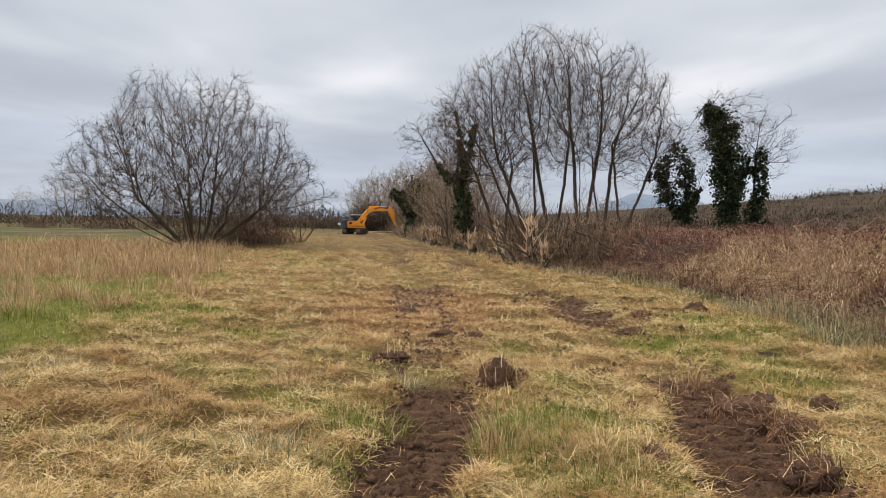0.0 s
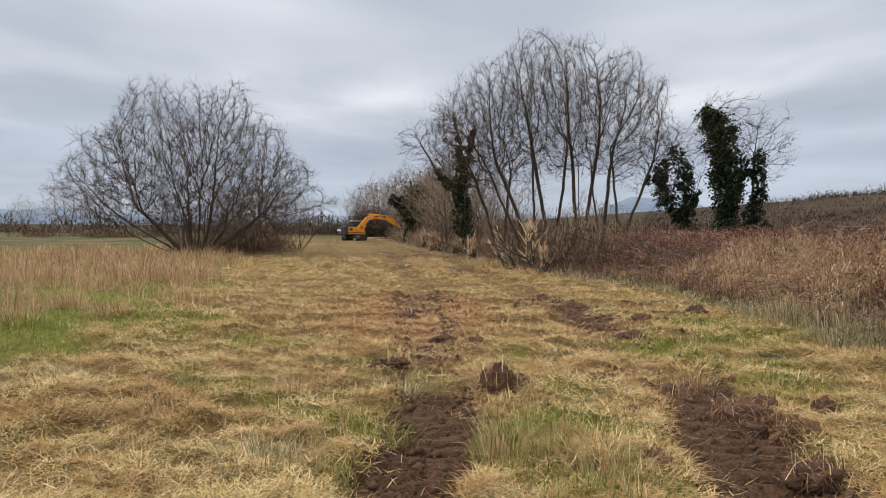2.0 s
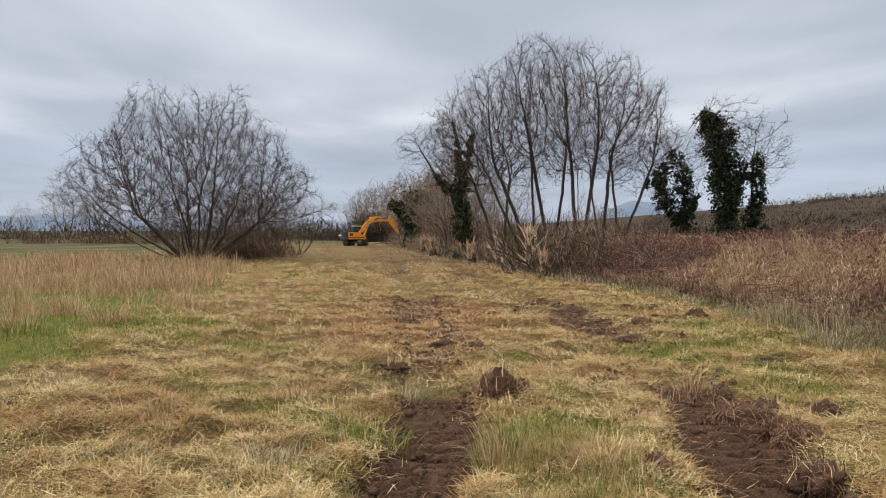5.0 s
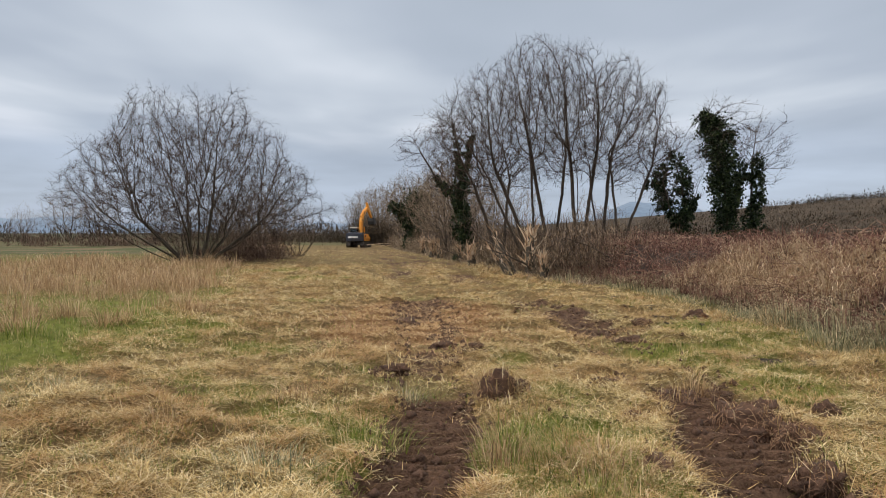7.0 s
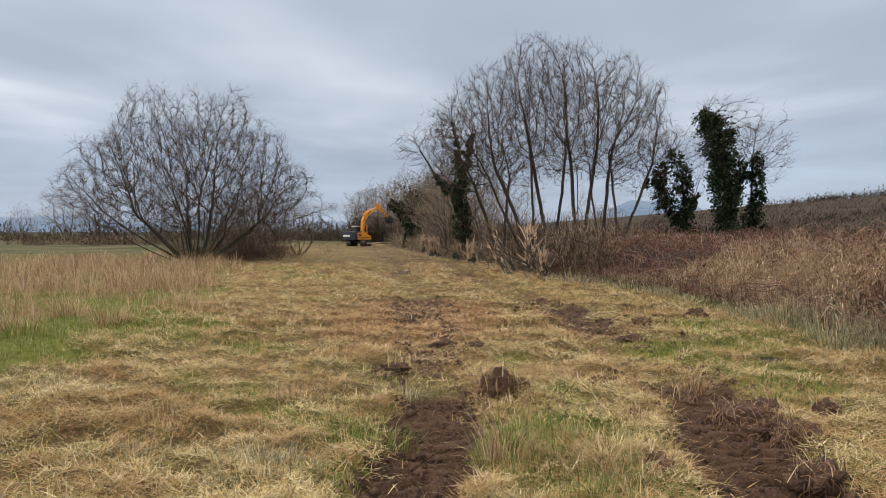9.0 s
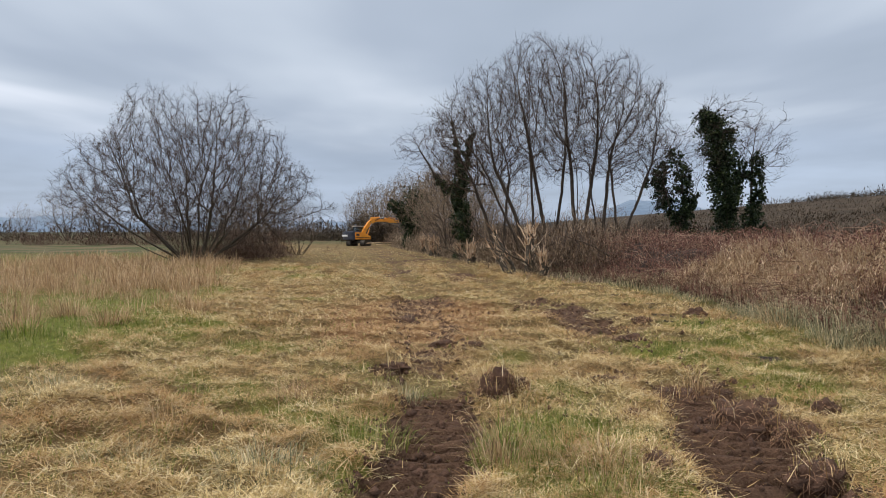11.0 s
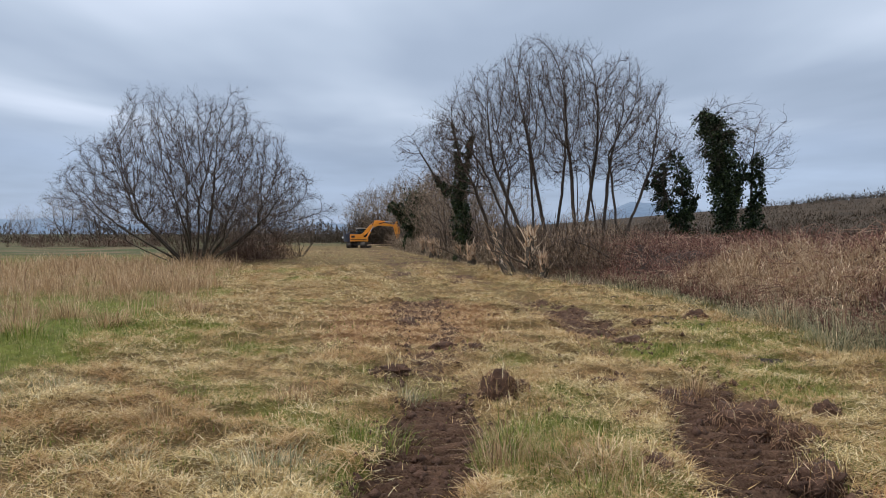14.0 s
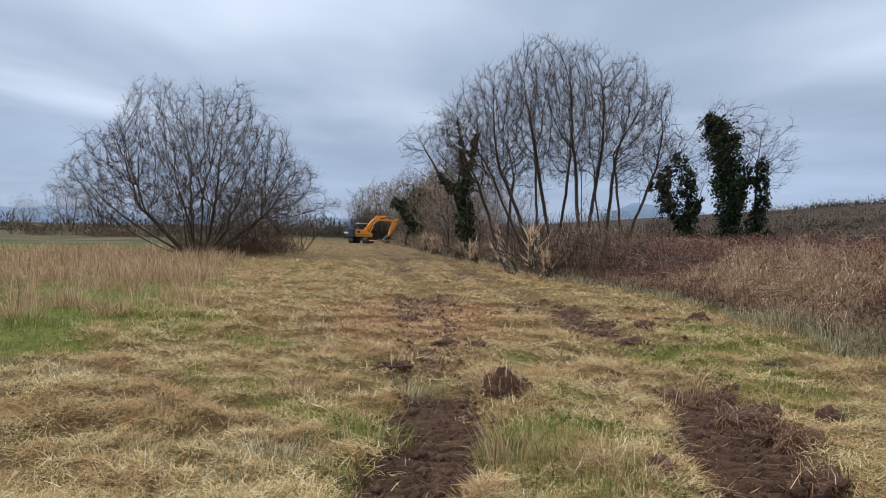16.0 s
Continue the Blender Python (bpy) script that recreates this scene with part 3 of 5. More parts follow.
# the tall alders behind the hedge: one shared dome of many stems
def build_alders():
    feet = [(0, 0), (0.95, 0.6), (2.05, -0.3), (3.2, 0.5), (3.8, -0.4), (-1.3, 1.0)]
    lines = []
    for k, rows in enumerate([
            [(0, 0, 178, 17, 4.6, 8), (0.15, 0.1, 90, 5, 4.8, 3), (-0.1, 0, 182, 28, 4.4, -6)],
            [(0.95, 0.6, 180, 6, 5.0, 4), (1.1, 0.6, 0, 7, 4.8, -3)],
            [(2.05, -0.3, 170, 8, 5.0, -4), (2.2, -0.3, 10, 5, 5.2, 6), (2.1, -0.2, 100, 6, 4.4, 5)],
            [(3.2, 0.5, 0, 4, 5.0, 5), (3.3, 0.5, 175, 10, 4.6, -6)],
            [(3.8, -0.4, 5, 14, 4.4, 8), (3.95, -0.3, 0, 27, 4.2, 12), (4.0, -0.3, 8, 40, 3.6, -10), (3.7, -0.4, 170, 3, 4.8, 4)],
            [(-1.3, 1.0, 175, 14, 4.2, 6), (-1.2, 1.0, 60, 6, 4.4, 4)]]):
        lines += [(k, leaning(*row)) for row in rows]
    floor = lambda q: 3.0 + 1.2 * (1 - smoothstep(1.5, 5.0, np.abs(q[:, 0] - 1.1)))
    cloud = crown_cloud(21, 12500, (0.85, 0.1, 5.2), 5.3, 3.0, 4.4, 3.2, 3.0, 0.06, floor)
    group = grow_trees("alder_tree", 21, lines, cloud, feet, "tall leafless alder with several slender stems behind the hedge", BARK_PALE, TWIG, tip=0.0066, power=2.12, per=3, twig_lift=0.5,
                       step=0.21, reach=2.2, kill=0.24, inertia=0.8, lift=0.10, wander=0.12)
    for tree, (fx, fy) in zip(group, feet):
        tagged(stand(tree, 3.95 + fx, 31 + fy), group="alders behind the hedge")


build_alders()


# ivy-clad trees
def build_ivy_trees():
    trunk = [(0, 0, -0.1), (0.15, 0, 2.4), (0.1, 0, 4.9)]
    left, right, limb = [(0.1, 0, 4.9), (-0.15, 0, 6.6), (-0.5, 0.1, 8.4)], [(0.1, 0, 4.9), (0.6, 0, 6.2), (0.95, 0, 7.7)], [(0.13, 0, 3.3), (-0.8, 0, 4.3), (-1.6, 0, 5.1), (-2.6, 0, 6.9)]
    cloud = np.concatenate([crown_cloud(31, 1300, (-0.1, 0, 7.4), 2.2, 1.8, 1.7, 1.8, 3), crown_cloud(32, 600, (-2.5, 0, 6.8), 1.4, 1.2, 1.0, 1.4, 3), crown_cloud(33, 500, (1.7, 0.2, 5.6), 1.3, 1.2, 1.6, 1.6, 3)])
    tree, = grow_trees("ivy_clad_tree", 31, [(0, trunk), (0, left), (0, right), (0, limb)], cloud, [(0, 0)], "forked leafless tree with ivy climbing its limbs", tip=0.0065, power=2.0, reach=2.0, kill=0.3, step=0.25)
    ivy_on(tree, 3, [(trunk, 0.62, 0.48, 8000), (left[:2], 0.42, 0.24, 2200), (left[1:], 0.22, 0.1, 500), (right, 0.42, 0.2, 2200), (limb[:3], 0.40, 0.24, 2300)], 0.13)
    stand(tree, 1.05, 41.5)
    trunk = [(0, 0, -0.1), (0.1, 0, 2.0), (0.0, 0, 4.6)]
    a, b = [(0.05, 0, 2.2), (-0.9, 0, 3.4), (-1.8, 0, 4.0)], [(0.05, 0, 2.4), (0.7, 0, 3.8), (1.1, 0, 5.2)]
    cloud = crown_cloud(34, 1500, (-0.2, 0, 4.4), 3.2, 2.6, 2.8, 2.2, 3)
    tree, = grow_trees("ivy_clad_tree", 34, [(0, trunk), (0, a), (0, b)], cloud, [(0, 0)], "low bushy tree smothered in dark ivy", twig=TWIG_PALE, tip=0.009, power=2.1, kill=0.34)
    ivy_on(tree, 4, [(trunk, 0.75, 1.25, 13000), (a, 0.75, 0.55, 4500), (b, 0.8, 0.6, 4500)], 0.17)
    stand(tree, -3.3, 78, 0, 1.22)
    for x, y, seed, paths, spots in [
        (13.45, 33, 41, [([(0, 0, -0.1), (0.0, 0, 3.0), (-0.15, 0, 5.2), (-0.45, 0, 6.4)], 0.72, 0.78, 14000), ([(-0.4, 0, 6.2), (-0.75, 0, 6.9), (-1.15, 0, 7.15)], 0.66, 0.42, 4200), ([(0.1, 0, 1.5), (0.55, 0, 3.4), (0.5, 0, 4.6)], 0.4, 0.35, 2200)],
         (-0.2, 0, 6.2, 1.7, 1.9)),
        (11.5, 32.6, 42, [([(0, 0, -0.1), (-0.15, 0, 2.2), (-0.35, 0, 4.0), (-0.9, 0, 5.4)], 0.40, 0.50, 4600), ([(-0.1, 0, 1.6), (-0.9, 0, 2.9), (-1.2, 0, 4.2), (-0.7, 0, 5.0)], 0.34, 0.48, 3600), ([(0.0, 0, 2.4), (0.35, 0, 3.6)], 0.3, 0.2, 900)],
         (-0.7, 0, 4.6, 1.7, 1.7)),
        (14.65, 33.2, 43, [([(0, 0, -0.1), (0.05, 0, 2.6), (0.0, 0, 5.2)], 0.5, 0.36, 4800), ([(0.0, 0, 1.2), (0.8, 0, 1.9)], 0.4, 0.3, 900)],
         (0.4, 0, 5.4, 1.7, 1.8)),
    ]:
        cx, cy, cz, wide, tall = spots
        cloud = crown_cloud(seed, 800, (cx, cy, cz), wide, 1.4, tall, tall, 3)
        tree, = grow_trees("ivy_clad_tree", seed, [(0, p[0]) for p in paths], cloud, [(0, 0)], "upright tree trunk thickly covered in ivy above the brambles", tip=0.0058, power=2.1, reach=2.2, kill=0.3, step=0.25)
        ivy_on(tree, seed, paths, 0.115)
        tagged(stand(tree, x, y), group="ivy trees above the brambles")


build_ivy_trees()

# hedgerow trees further along the strip: three bare shapes, repeated
shapes = []
for seed in (51, 52, 53):
    r1 = np.random.default_rng(seed)
    lines = [(0, leaning(r1.uniform(-0.4, 0.4), r1.uniform(-0.4, 0.4), k * 77 + r1.uniform(0, 40), r1.uniform(6, 38), r1.uniform(1.8, 2.8), -4)) for k in range(7)]
    tree, = grow_trees("hedgerow_tree", seed, lines, crown_cloud(seed, 950, (0, 0, 3.4), 3.0, 3.0, 3.6, 2.6, 3.0, 0.10), [(0, 0)], "leafless many-stemmed hedgerow tree", twig=TWIG_PALE, bark=BARK_PALE, tip=0.0095, power=2.3, reach=2.2, kill=0.36, step=0.3)
    shapes.append(tagged(tree, group="hedgerow trees"))
spots = [(2.6, 46, 0.7), (0.2, 48, 0.95), (0.8, 54, 1.1), (0.2, 60, 1.0), (1.8, 52, 1.1), (0.4, 68, 1.0), (-0.4, 74, 1.05), (-0.6, 80, 1.25), (-1.6, 86, 1.2), (-2.4, 93, 1.35),
         (-4.0, 100, 1.3), (-7.2, 114, 1.5), (-5.6, 108, 1.5), (-10.0, 118, 1.5), (-13.5, 124, 1.45), (-16.0, 135, 1.3), (-12.0, 128, 1.6), (-12.0, 47, 0.75), (-13.5, 50, 0.7), (-15.5, 55, 0.75), (-10.8, 52, 0.55),
         (-17.0, 45, 0.5), (3.6, 37, 0.62), (2.2, 42, 0.66), (8.2, 40, 0.5), (9.2, 38, 0.45), (10.5, 34, 0.36), (16.2, 34, 0.4)]
for k, (sx, sy, sc) in enumerate(spots):
    ob = shapes[k] if k < 3 else copy_thing(shapes[k % 3], Matrix())
    stand(ob, sx, sy, k * 67, sc)


# ---------------------------------------------------------------- scrub, hedges, brambles
def scrub_mesh(name, rng, centres, radius, height, per, mat, width=0.02, reach=(0.14, 0.42)):
    """Twiggy bushes: thin crooked slivers that fill a low dome round each centre."""
    n = len(centres) * per
    c = np.repeat(np.asarray(centres, float), per, 0)
    hh = np.repeat(height, per) if np.ndim(height) else np.full(n, height)
    rr = np.repeat(radius, per) if np.ndim(radius) else np.full(n, radius)
    az = rng.uniform(0, 2 * math.pi, n)
    q = rng.uniform(0, 1, n) ** 0.5 * rr
    pos = c + np.stack([np.cos(az) * q, np.sin(az) * q, np.zeros(n)], 1)
    pos[:, 2] += rng.uniform(0, 0.9, n) * hh * np.sqrt(1 - 0.85 * (q / rr) ** 2)
    v, t = blades(rng, pos, hh * rng.uniform(*reach, n), rng.uniform(0.3, 2.1, n), np.full(n, width) * rng.uniform(0.5, 1.5, n), rng.uniform(-1.2, 1.0, n), az + rng.normal(size=n) * 1.2)
    return tri_mesh(name, v, t, mat)


def on_ground(x, y, dz=0.0):
    return np.stack([x, y, ground_z(x, y) + dz], 1)


def build_scrub():
    rng = np.random.default_rng(60)
    # thicket under the hedgerow trees, from the alders to the far end
    hedge = tagged(new("hedge_thicket"), "dense leafless hedge thicket along the mown strip", "hedge", kind="stuff")
    # added sheet behind the twigs, stops gaps; the hedge's inner shade is its colour
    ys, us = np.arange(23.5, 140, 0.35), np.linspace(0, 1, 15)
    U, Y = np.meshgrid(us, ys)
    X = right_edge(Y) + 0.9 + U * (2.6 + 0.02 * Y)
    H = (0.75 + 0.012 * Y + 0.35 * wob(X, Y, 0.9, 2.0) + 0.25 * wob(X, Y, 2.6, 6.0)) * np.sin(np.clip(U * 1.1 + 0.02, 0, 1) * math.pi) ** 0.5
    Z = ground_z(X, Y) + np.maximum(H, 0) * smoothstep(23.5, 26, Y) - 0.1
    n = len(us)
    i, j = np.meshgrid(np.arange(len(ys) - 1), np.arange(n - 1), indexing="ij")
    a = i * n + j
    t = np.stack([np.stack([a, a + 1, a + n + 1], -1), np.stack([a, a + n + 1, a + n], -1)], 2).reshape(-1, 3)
    attach("shade_sheet", tri_mesh("shade_sheet", np.stack([X + 0.15 * wob(X, Y, 4.0, 1.0), Y, Z], -1).reshape(-1, 3), t, SHADE_MOUND), hedge)
    n = 620
    y = 24 + 116 * rng.uniform(0, 1, n) ** 1.3
    x = right_edge(y) + 0.7 + rng.uniform(0, 1, n) * (2.4 + 0.02 * y)
    size = 0.011 + 0.00022 * y
    attach("twigs", scrub_mesh("twigs", rng, on_ground(x, y), rng.uniform(0.7, 1.4, n), rng.uniform(0.9, 2.2, n) * (1 + 0.005 * y), 140, SCRUB, np.repeat(size * 1.35, 140), (0.08, 0.28)), hedge, "tangled bare twigs")
    # brushwood at the foot of the alders
    y = rng.uniform(22.5, 42, 330)
    x = right_edge(y) + 0.55 + rng.uniform(0, 2.2, 330)
    me = scrub_mesh("hedge_brushwood", rng, on_ground(x, y), 0.7, rng.uniform(0.6, 1.9, 330), 170, SCRUB, 0.014, (0.09, 0.30))
    tagged(new("hedge_brushwood", me), "tangled brushwood at the foot of the alders", "hedge", kind="stuff")
    # its cut face, beaten by the flail, with pale shreds in bunches
    y = 25 + 72 * rng.uniform(0, 1, 300) ** 1.1
    x = right_edge(y) + rng.uniform(0.0, 0.9, 300)
    me = scrub_mesh("flailed_hedge", rng, on_ground(x, y), 0.45, rng.uniform(0.4, 1.3, 300) * (0.8 + 0.009 * y), 120, FLAILED, np.repeat(0.012 + 0.0003 * y, 120), (0.10, 0.30))
    tagged(new("flailed_hedge", me), "flailed hedge face with pale torn stems", "hedge", kind="stuff")
    # torn shreds that litter the hedge's foot
    n = 12000
    y = 21 + 75 * rng.uniform(0, 1, n) ** 1.4
    x = right_edge(y) + rng.normal(size=n) * 0.45 + 0.1
    v, t = blades(rng, on_ground(x, y, 0.03), rng.uniform(0.08, 0.4, n), rng.uniform(0.6, 1.55, n), (0.010 + 0.0003 * y) * rng.uniform(0.5, 1.5, n), rng.uniform(-0.4, 0.5, n))
    tagged(new("torn_shreds", tri_mesh("torn_shreds", v, t, FLAILED)), "pale torn shreds of wood littering the hedge's foot", "wood debris", kind="stuff")
    # bushes at the foot of the willow and along the left boundary
    x = np.concatenate([rng.normal(-13.0, 1.5, 60), rng.normal(-12.2, 1.3, 60)])
    y = np.concatenate([rng.normal(40.5, 1.2, 60), rng.normal(46, 1.5, 60)])
    me = scrub_mesh("undergrowth", rng, on_ground(x, y), 0.9, rng.uniform(0.6, 2.2, 120), 150, TWIG_RED, 0.016)
    tagged(new("undergrowth", me), "tangled bare undergrowth round the willow's foot", "bushes", kind="stuff")
    # far hedges across the fields, in rounded clumps
    far = []
    for x0, y0, x1, y1, n, h in ((-190, 150, -24, 160, 260, 5.2), (-60, 210, -14, 175, 120, 5.0), (-300, 260, -30, 300, 240, 6.0), (20, 95, 120, 130, 260, 2.6), (14, 60, 70, 75, 120, 1.9),
                                 (30, 170, 260, 230, 320, 3.6), (60, 260, 420, 300, 320, 4.0), (6, 120, 60, 150, 150, 3.4)):
        u = rng.uniform(0, 1, n)
        x = x0 + (x1 - x0) * u + rng.normal(size=n) * 2
        y = y0 + (y1 - y0) * u + rng.normal(size=n) * 5
        far.append((on_ground(x, y), rng.uniform(0.35, 1.0, n) * h * (0.75 + 0.35 * np.sin(x * 0.21 + y0))))
    c = np.concatenate([a for a, _ in far])
    h = np.concatenate([b for _, b in far])
    me = scrub_mesh("far_hedges", rng, c, h * 0.9, h * 1.3, 32, SCRUB_DARK, 0.24, (0.14, 0.36))
    tagged(new("far_hedges", me), "brown winter hedges across the far fields", "hedge", kind="stuff")
    # rounded thorn bushes on the far side of the rough field
    x, y = rng.uniform(-76, -40, 26), rng.uniform(100, 112, 26)
    h = rng.uniform(1.2, 3.0, 26)
    me = scrub_mesh("thorn_bushes", rng, on_ground(x, y), h * 0.9, h, 400, TWIG_RED, 0.055, (0.12, 0.34))
    tagged(new("thorn_bushes", me), "rounded reddish-brown thorn bushes across the rough field", "bushes", kind="stuff")
    # dense thicket that closes the far end of the strip
    n = 330
    u = rng.uniform(0, 1, n)
    x = np.concatenate([-17 + 14 * u[:200], -48 + 30 * u[200:]])
    y = np.concatenate([126 - 17 * u[:200], 150 - 10 * u[200:]]) + rng.uniform(0, 10, n)
    h = np.concatenate([rng.uniform(2.5, 7.0, 200), rng.uniform(2, 4.6, 130)])
    me = scrub_mesh("far_thicket", rng, on_ground(x, y), 1.9, h, 100, SCRUB_DARK, 0.09, (0.09, 0.26))
    tagged(new("far_thicket", me), "dense brown thicket closing the end of the strip", "hedge", kind="stuff")
    n = 2300
    y = rng.uniform(45, 330, n)
    x = y * rng.uniform(0.24, 0.95, n)
    h = rng.uniform(0.8, 3.6, n) * (0.5 + 0.5 * smoothstep(50, 110, y))
    me = scrub_mesh("scrubland", rng, on_ground(x, y), h * 1.1, h, 28, SCRUB_DARK, 0.15, (0.14, 0.42))
    tagged(new("scrubland", me), "brown leafless scrub covering the rising ground", "scrub", kind="stuff")
    # conifer wood on the skyline
    n = 900
    x, y = rng.uniform(188, 420, n), rng.uniform(320, 380, n)
    g = on_ground(x, y)
    v, t = [], []
    hh = rng.uniform(2.2, 3.8, n)
    for k in range(n):
        for lvl in range(3):
            a = rng.uniform(0, 6.28, 6) + np.arange(6) * 1.047
            r, z0, z1 = hh[k] * (0.27 - 0.07 * lvl), hh[k] * (0.1 + 0.28 * lvl), hh[k] * (0.55 + 0.225 * lvl)
            ring = g[k] + np.stack([np.cos(a) * r, np.sin(a) * r, np.full(6, z0)], 1)
            base = len(v) * 7
            v.append(np.vstack([ring, g[k] + [0, 0, z1]]))
            t.append(np.array([[i, (i + 1) % 6, 6] for i in range(6)]) + base)
    me = tri_mesh("conifer_wood", np.concatenate(v), np.concatenate(t), CONIFER)
    tagged(new("conifer_wood", me), "dark conifer wood along the skyline", "forest", kind="stuff")


build_scrub()

# single trees on the far left boundary
for k, (sx, sy, sc) in enumerate([(-84, 155, 1.75), (-78, 158, 1.6), (-52, 165, 1.3), (-98, 162, 1.2), (-60, 150, 1.1)]):
    tagged(stand(copy_thing(shapes[k % 3], Matrix()), sx, sy, k * 95, sc), "distant leafless field tree", group="field trees")


def build_hills():
    rng = np.random.default_rng(70)
    az = np.linspace(-1.1, 1.1, 240)
    px = np.tan(np.clip(az, -1.0, 1.0)) * 1230 + 784
    top = np.interp(px, [-900, 0, 120, 220, 420, 620, 800, 1000, 1075, 1110, 1205, 1250, 1500, 2400], [60, 62, 66, 48, 46, 50, 46, 56, 100, 132, 140, 90, 50, 50])
    top = top * (1 + 0.04 * np.sin(az * 61) + 0.03 * np.sin(az * 143 + 1))
    rows = []
    for d, k in ((2300, 0.0), (2600, 0.45), (2850, 0.8), (3050, 1.0), (3500, 0.5)):
        rows.append(np.stack([np.sin(az) * d / np.maximum(np.cos(az), 0.4) * np.cos(az), np.cos(az) * d, top * k * (1 + 0.05 * np.sin(az * 40 + k * 9)) - 6], 1))
    v = np.concatenate(rows)
    n = len(az)
    i, j = np.meshgrid(np.arange(4), np.arange(n - 1), indexing="ij")
    a = i * n + j
    t = np.stack([np.stack([a, a + 1, a + n + 1], -1), np.stack([a, a + n + 1, a + n], -1)], 2).reshape(-1, 3)
    me = tri_mesh("distant_hills", v, t, HILL_HAZE)
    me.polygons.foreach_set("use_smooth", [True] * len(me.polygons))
    tagged(new("distant_hills", me), "low hills on the horizon, blue-grey with painted haze", "hills", kind="structure")


build_hills()


def cane_tubes(rng, n, xs, ys, base, top, reach, radius, sides=3):
    """Arching canes; top is how high each one's arch stands over its root."""
    tubes = Tubes()
    for k in range(n):
        az = rng.uniform(0, 2 * math.pi)
        h, r = top[k] * rng.uniform(0.75, 1.15), reach * rng.uniform(0.4, 1.3)
        u = np.linspace(0, 1, 6)
        kink = rng.normal(size=(6, 3)) * 0.05
        kink[0] = 0
        drop = rng.uniform(0.3, 1.6)
        z = base[k] + h * (1 - (1 - u * 1.35) ** 2) * np.where(u > 0.74, 1 - drop * (u - 0.74), 1)
        pts = np.stack([xs[k] + math.cos(az) * r * u ** 1.2, ys[k] + math.sin(az) * r * u ** 1.2, z], 1) + kink
        tubes.add(pts, radius * rng.uniform(0.6, 1.5) * (1 - 0.7 * u), sides)
    return tubes


def bramble_top(x, y):
    """Height of the bramble bank over the ground."""
    d = x - right_edge(y)
    h = 0.22 + (0.98 + 0.42 * (1 - smoothstep(10, 16, y))) * smoothstep(0.6, 2.6, d)
    h = h * (0.9 + 0.20 * wob(x, y, 0.8, 3.0) + 0.16 * wob(x, y, 2.3, 1.0))
    return h * (1 - 0.35 * smoothstep(8, 16, d)) * smoothstep(2.0, 6.0, y) * (1 - 0.5 * smoothstep(26, 36, y))


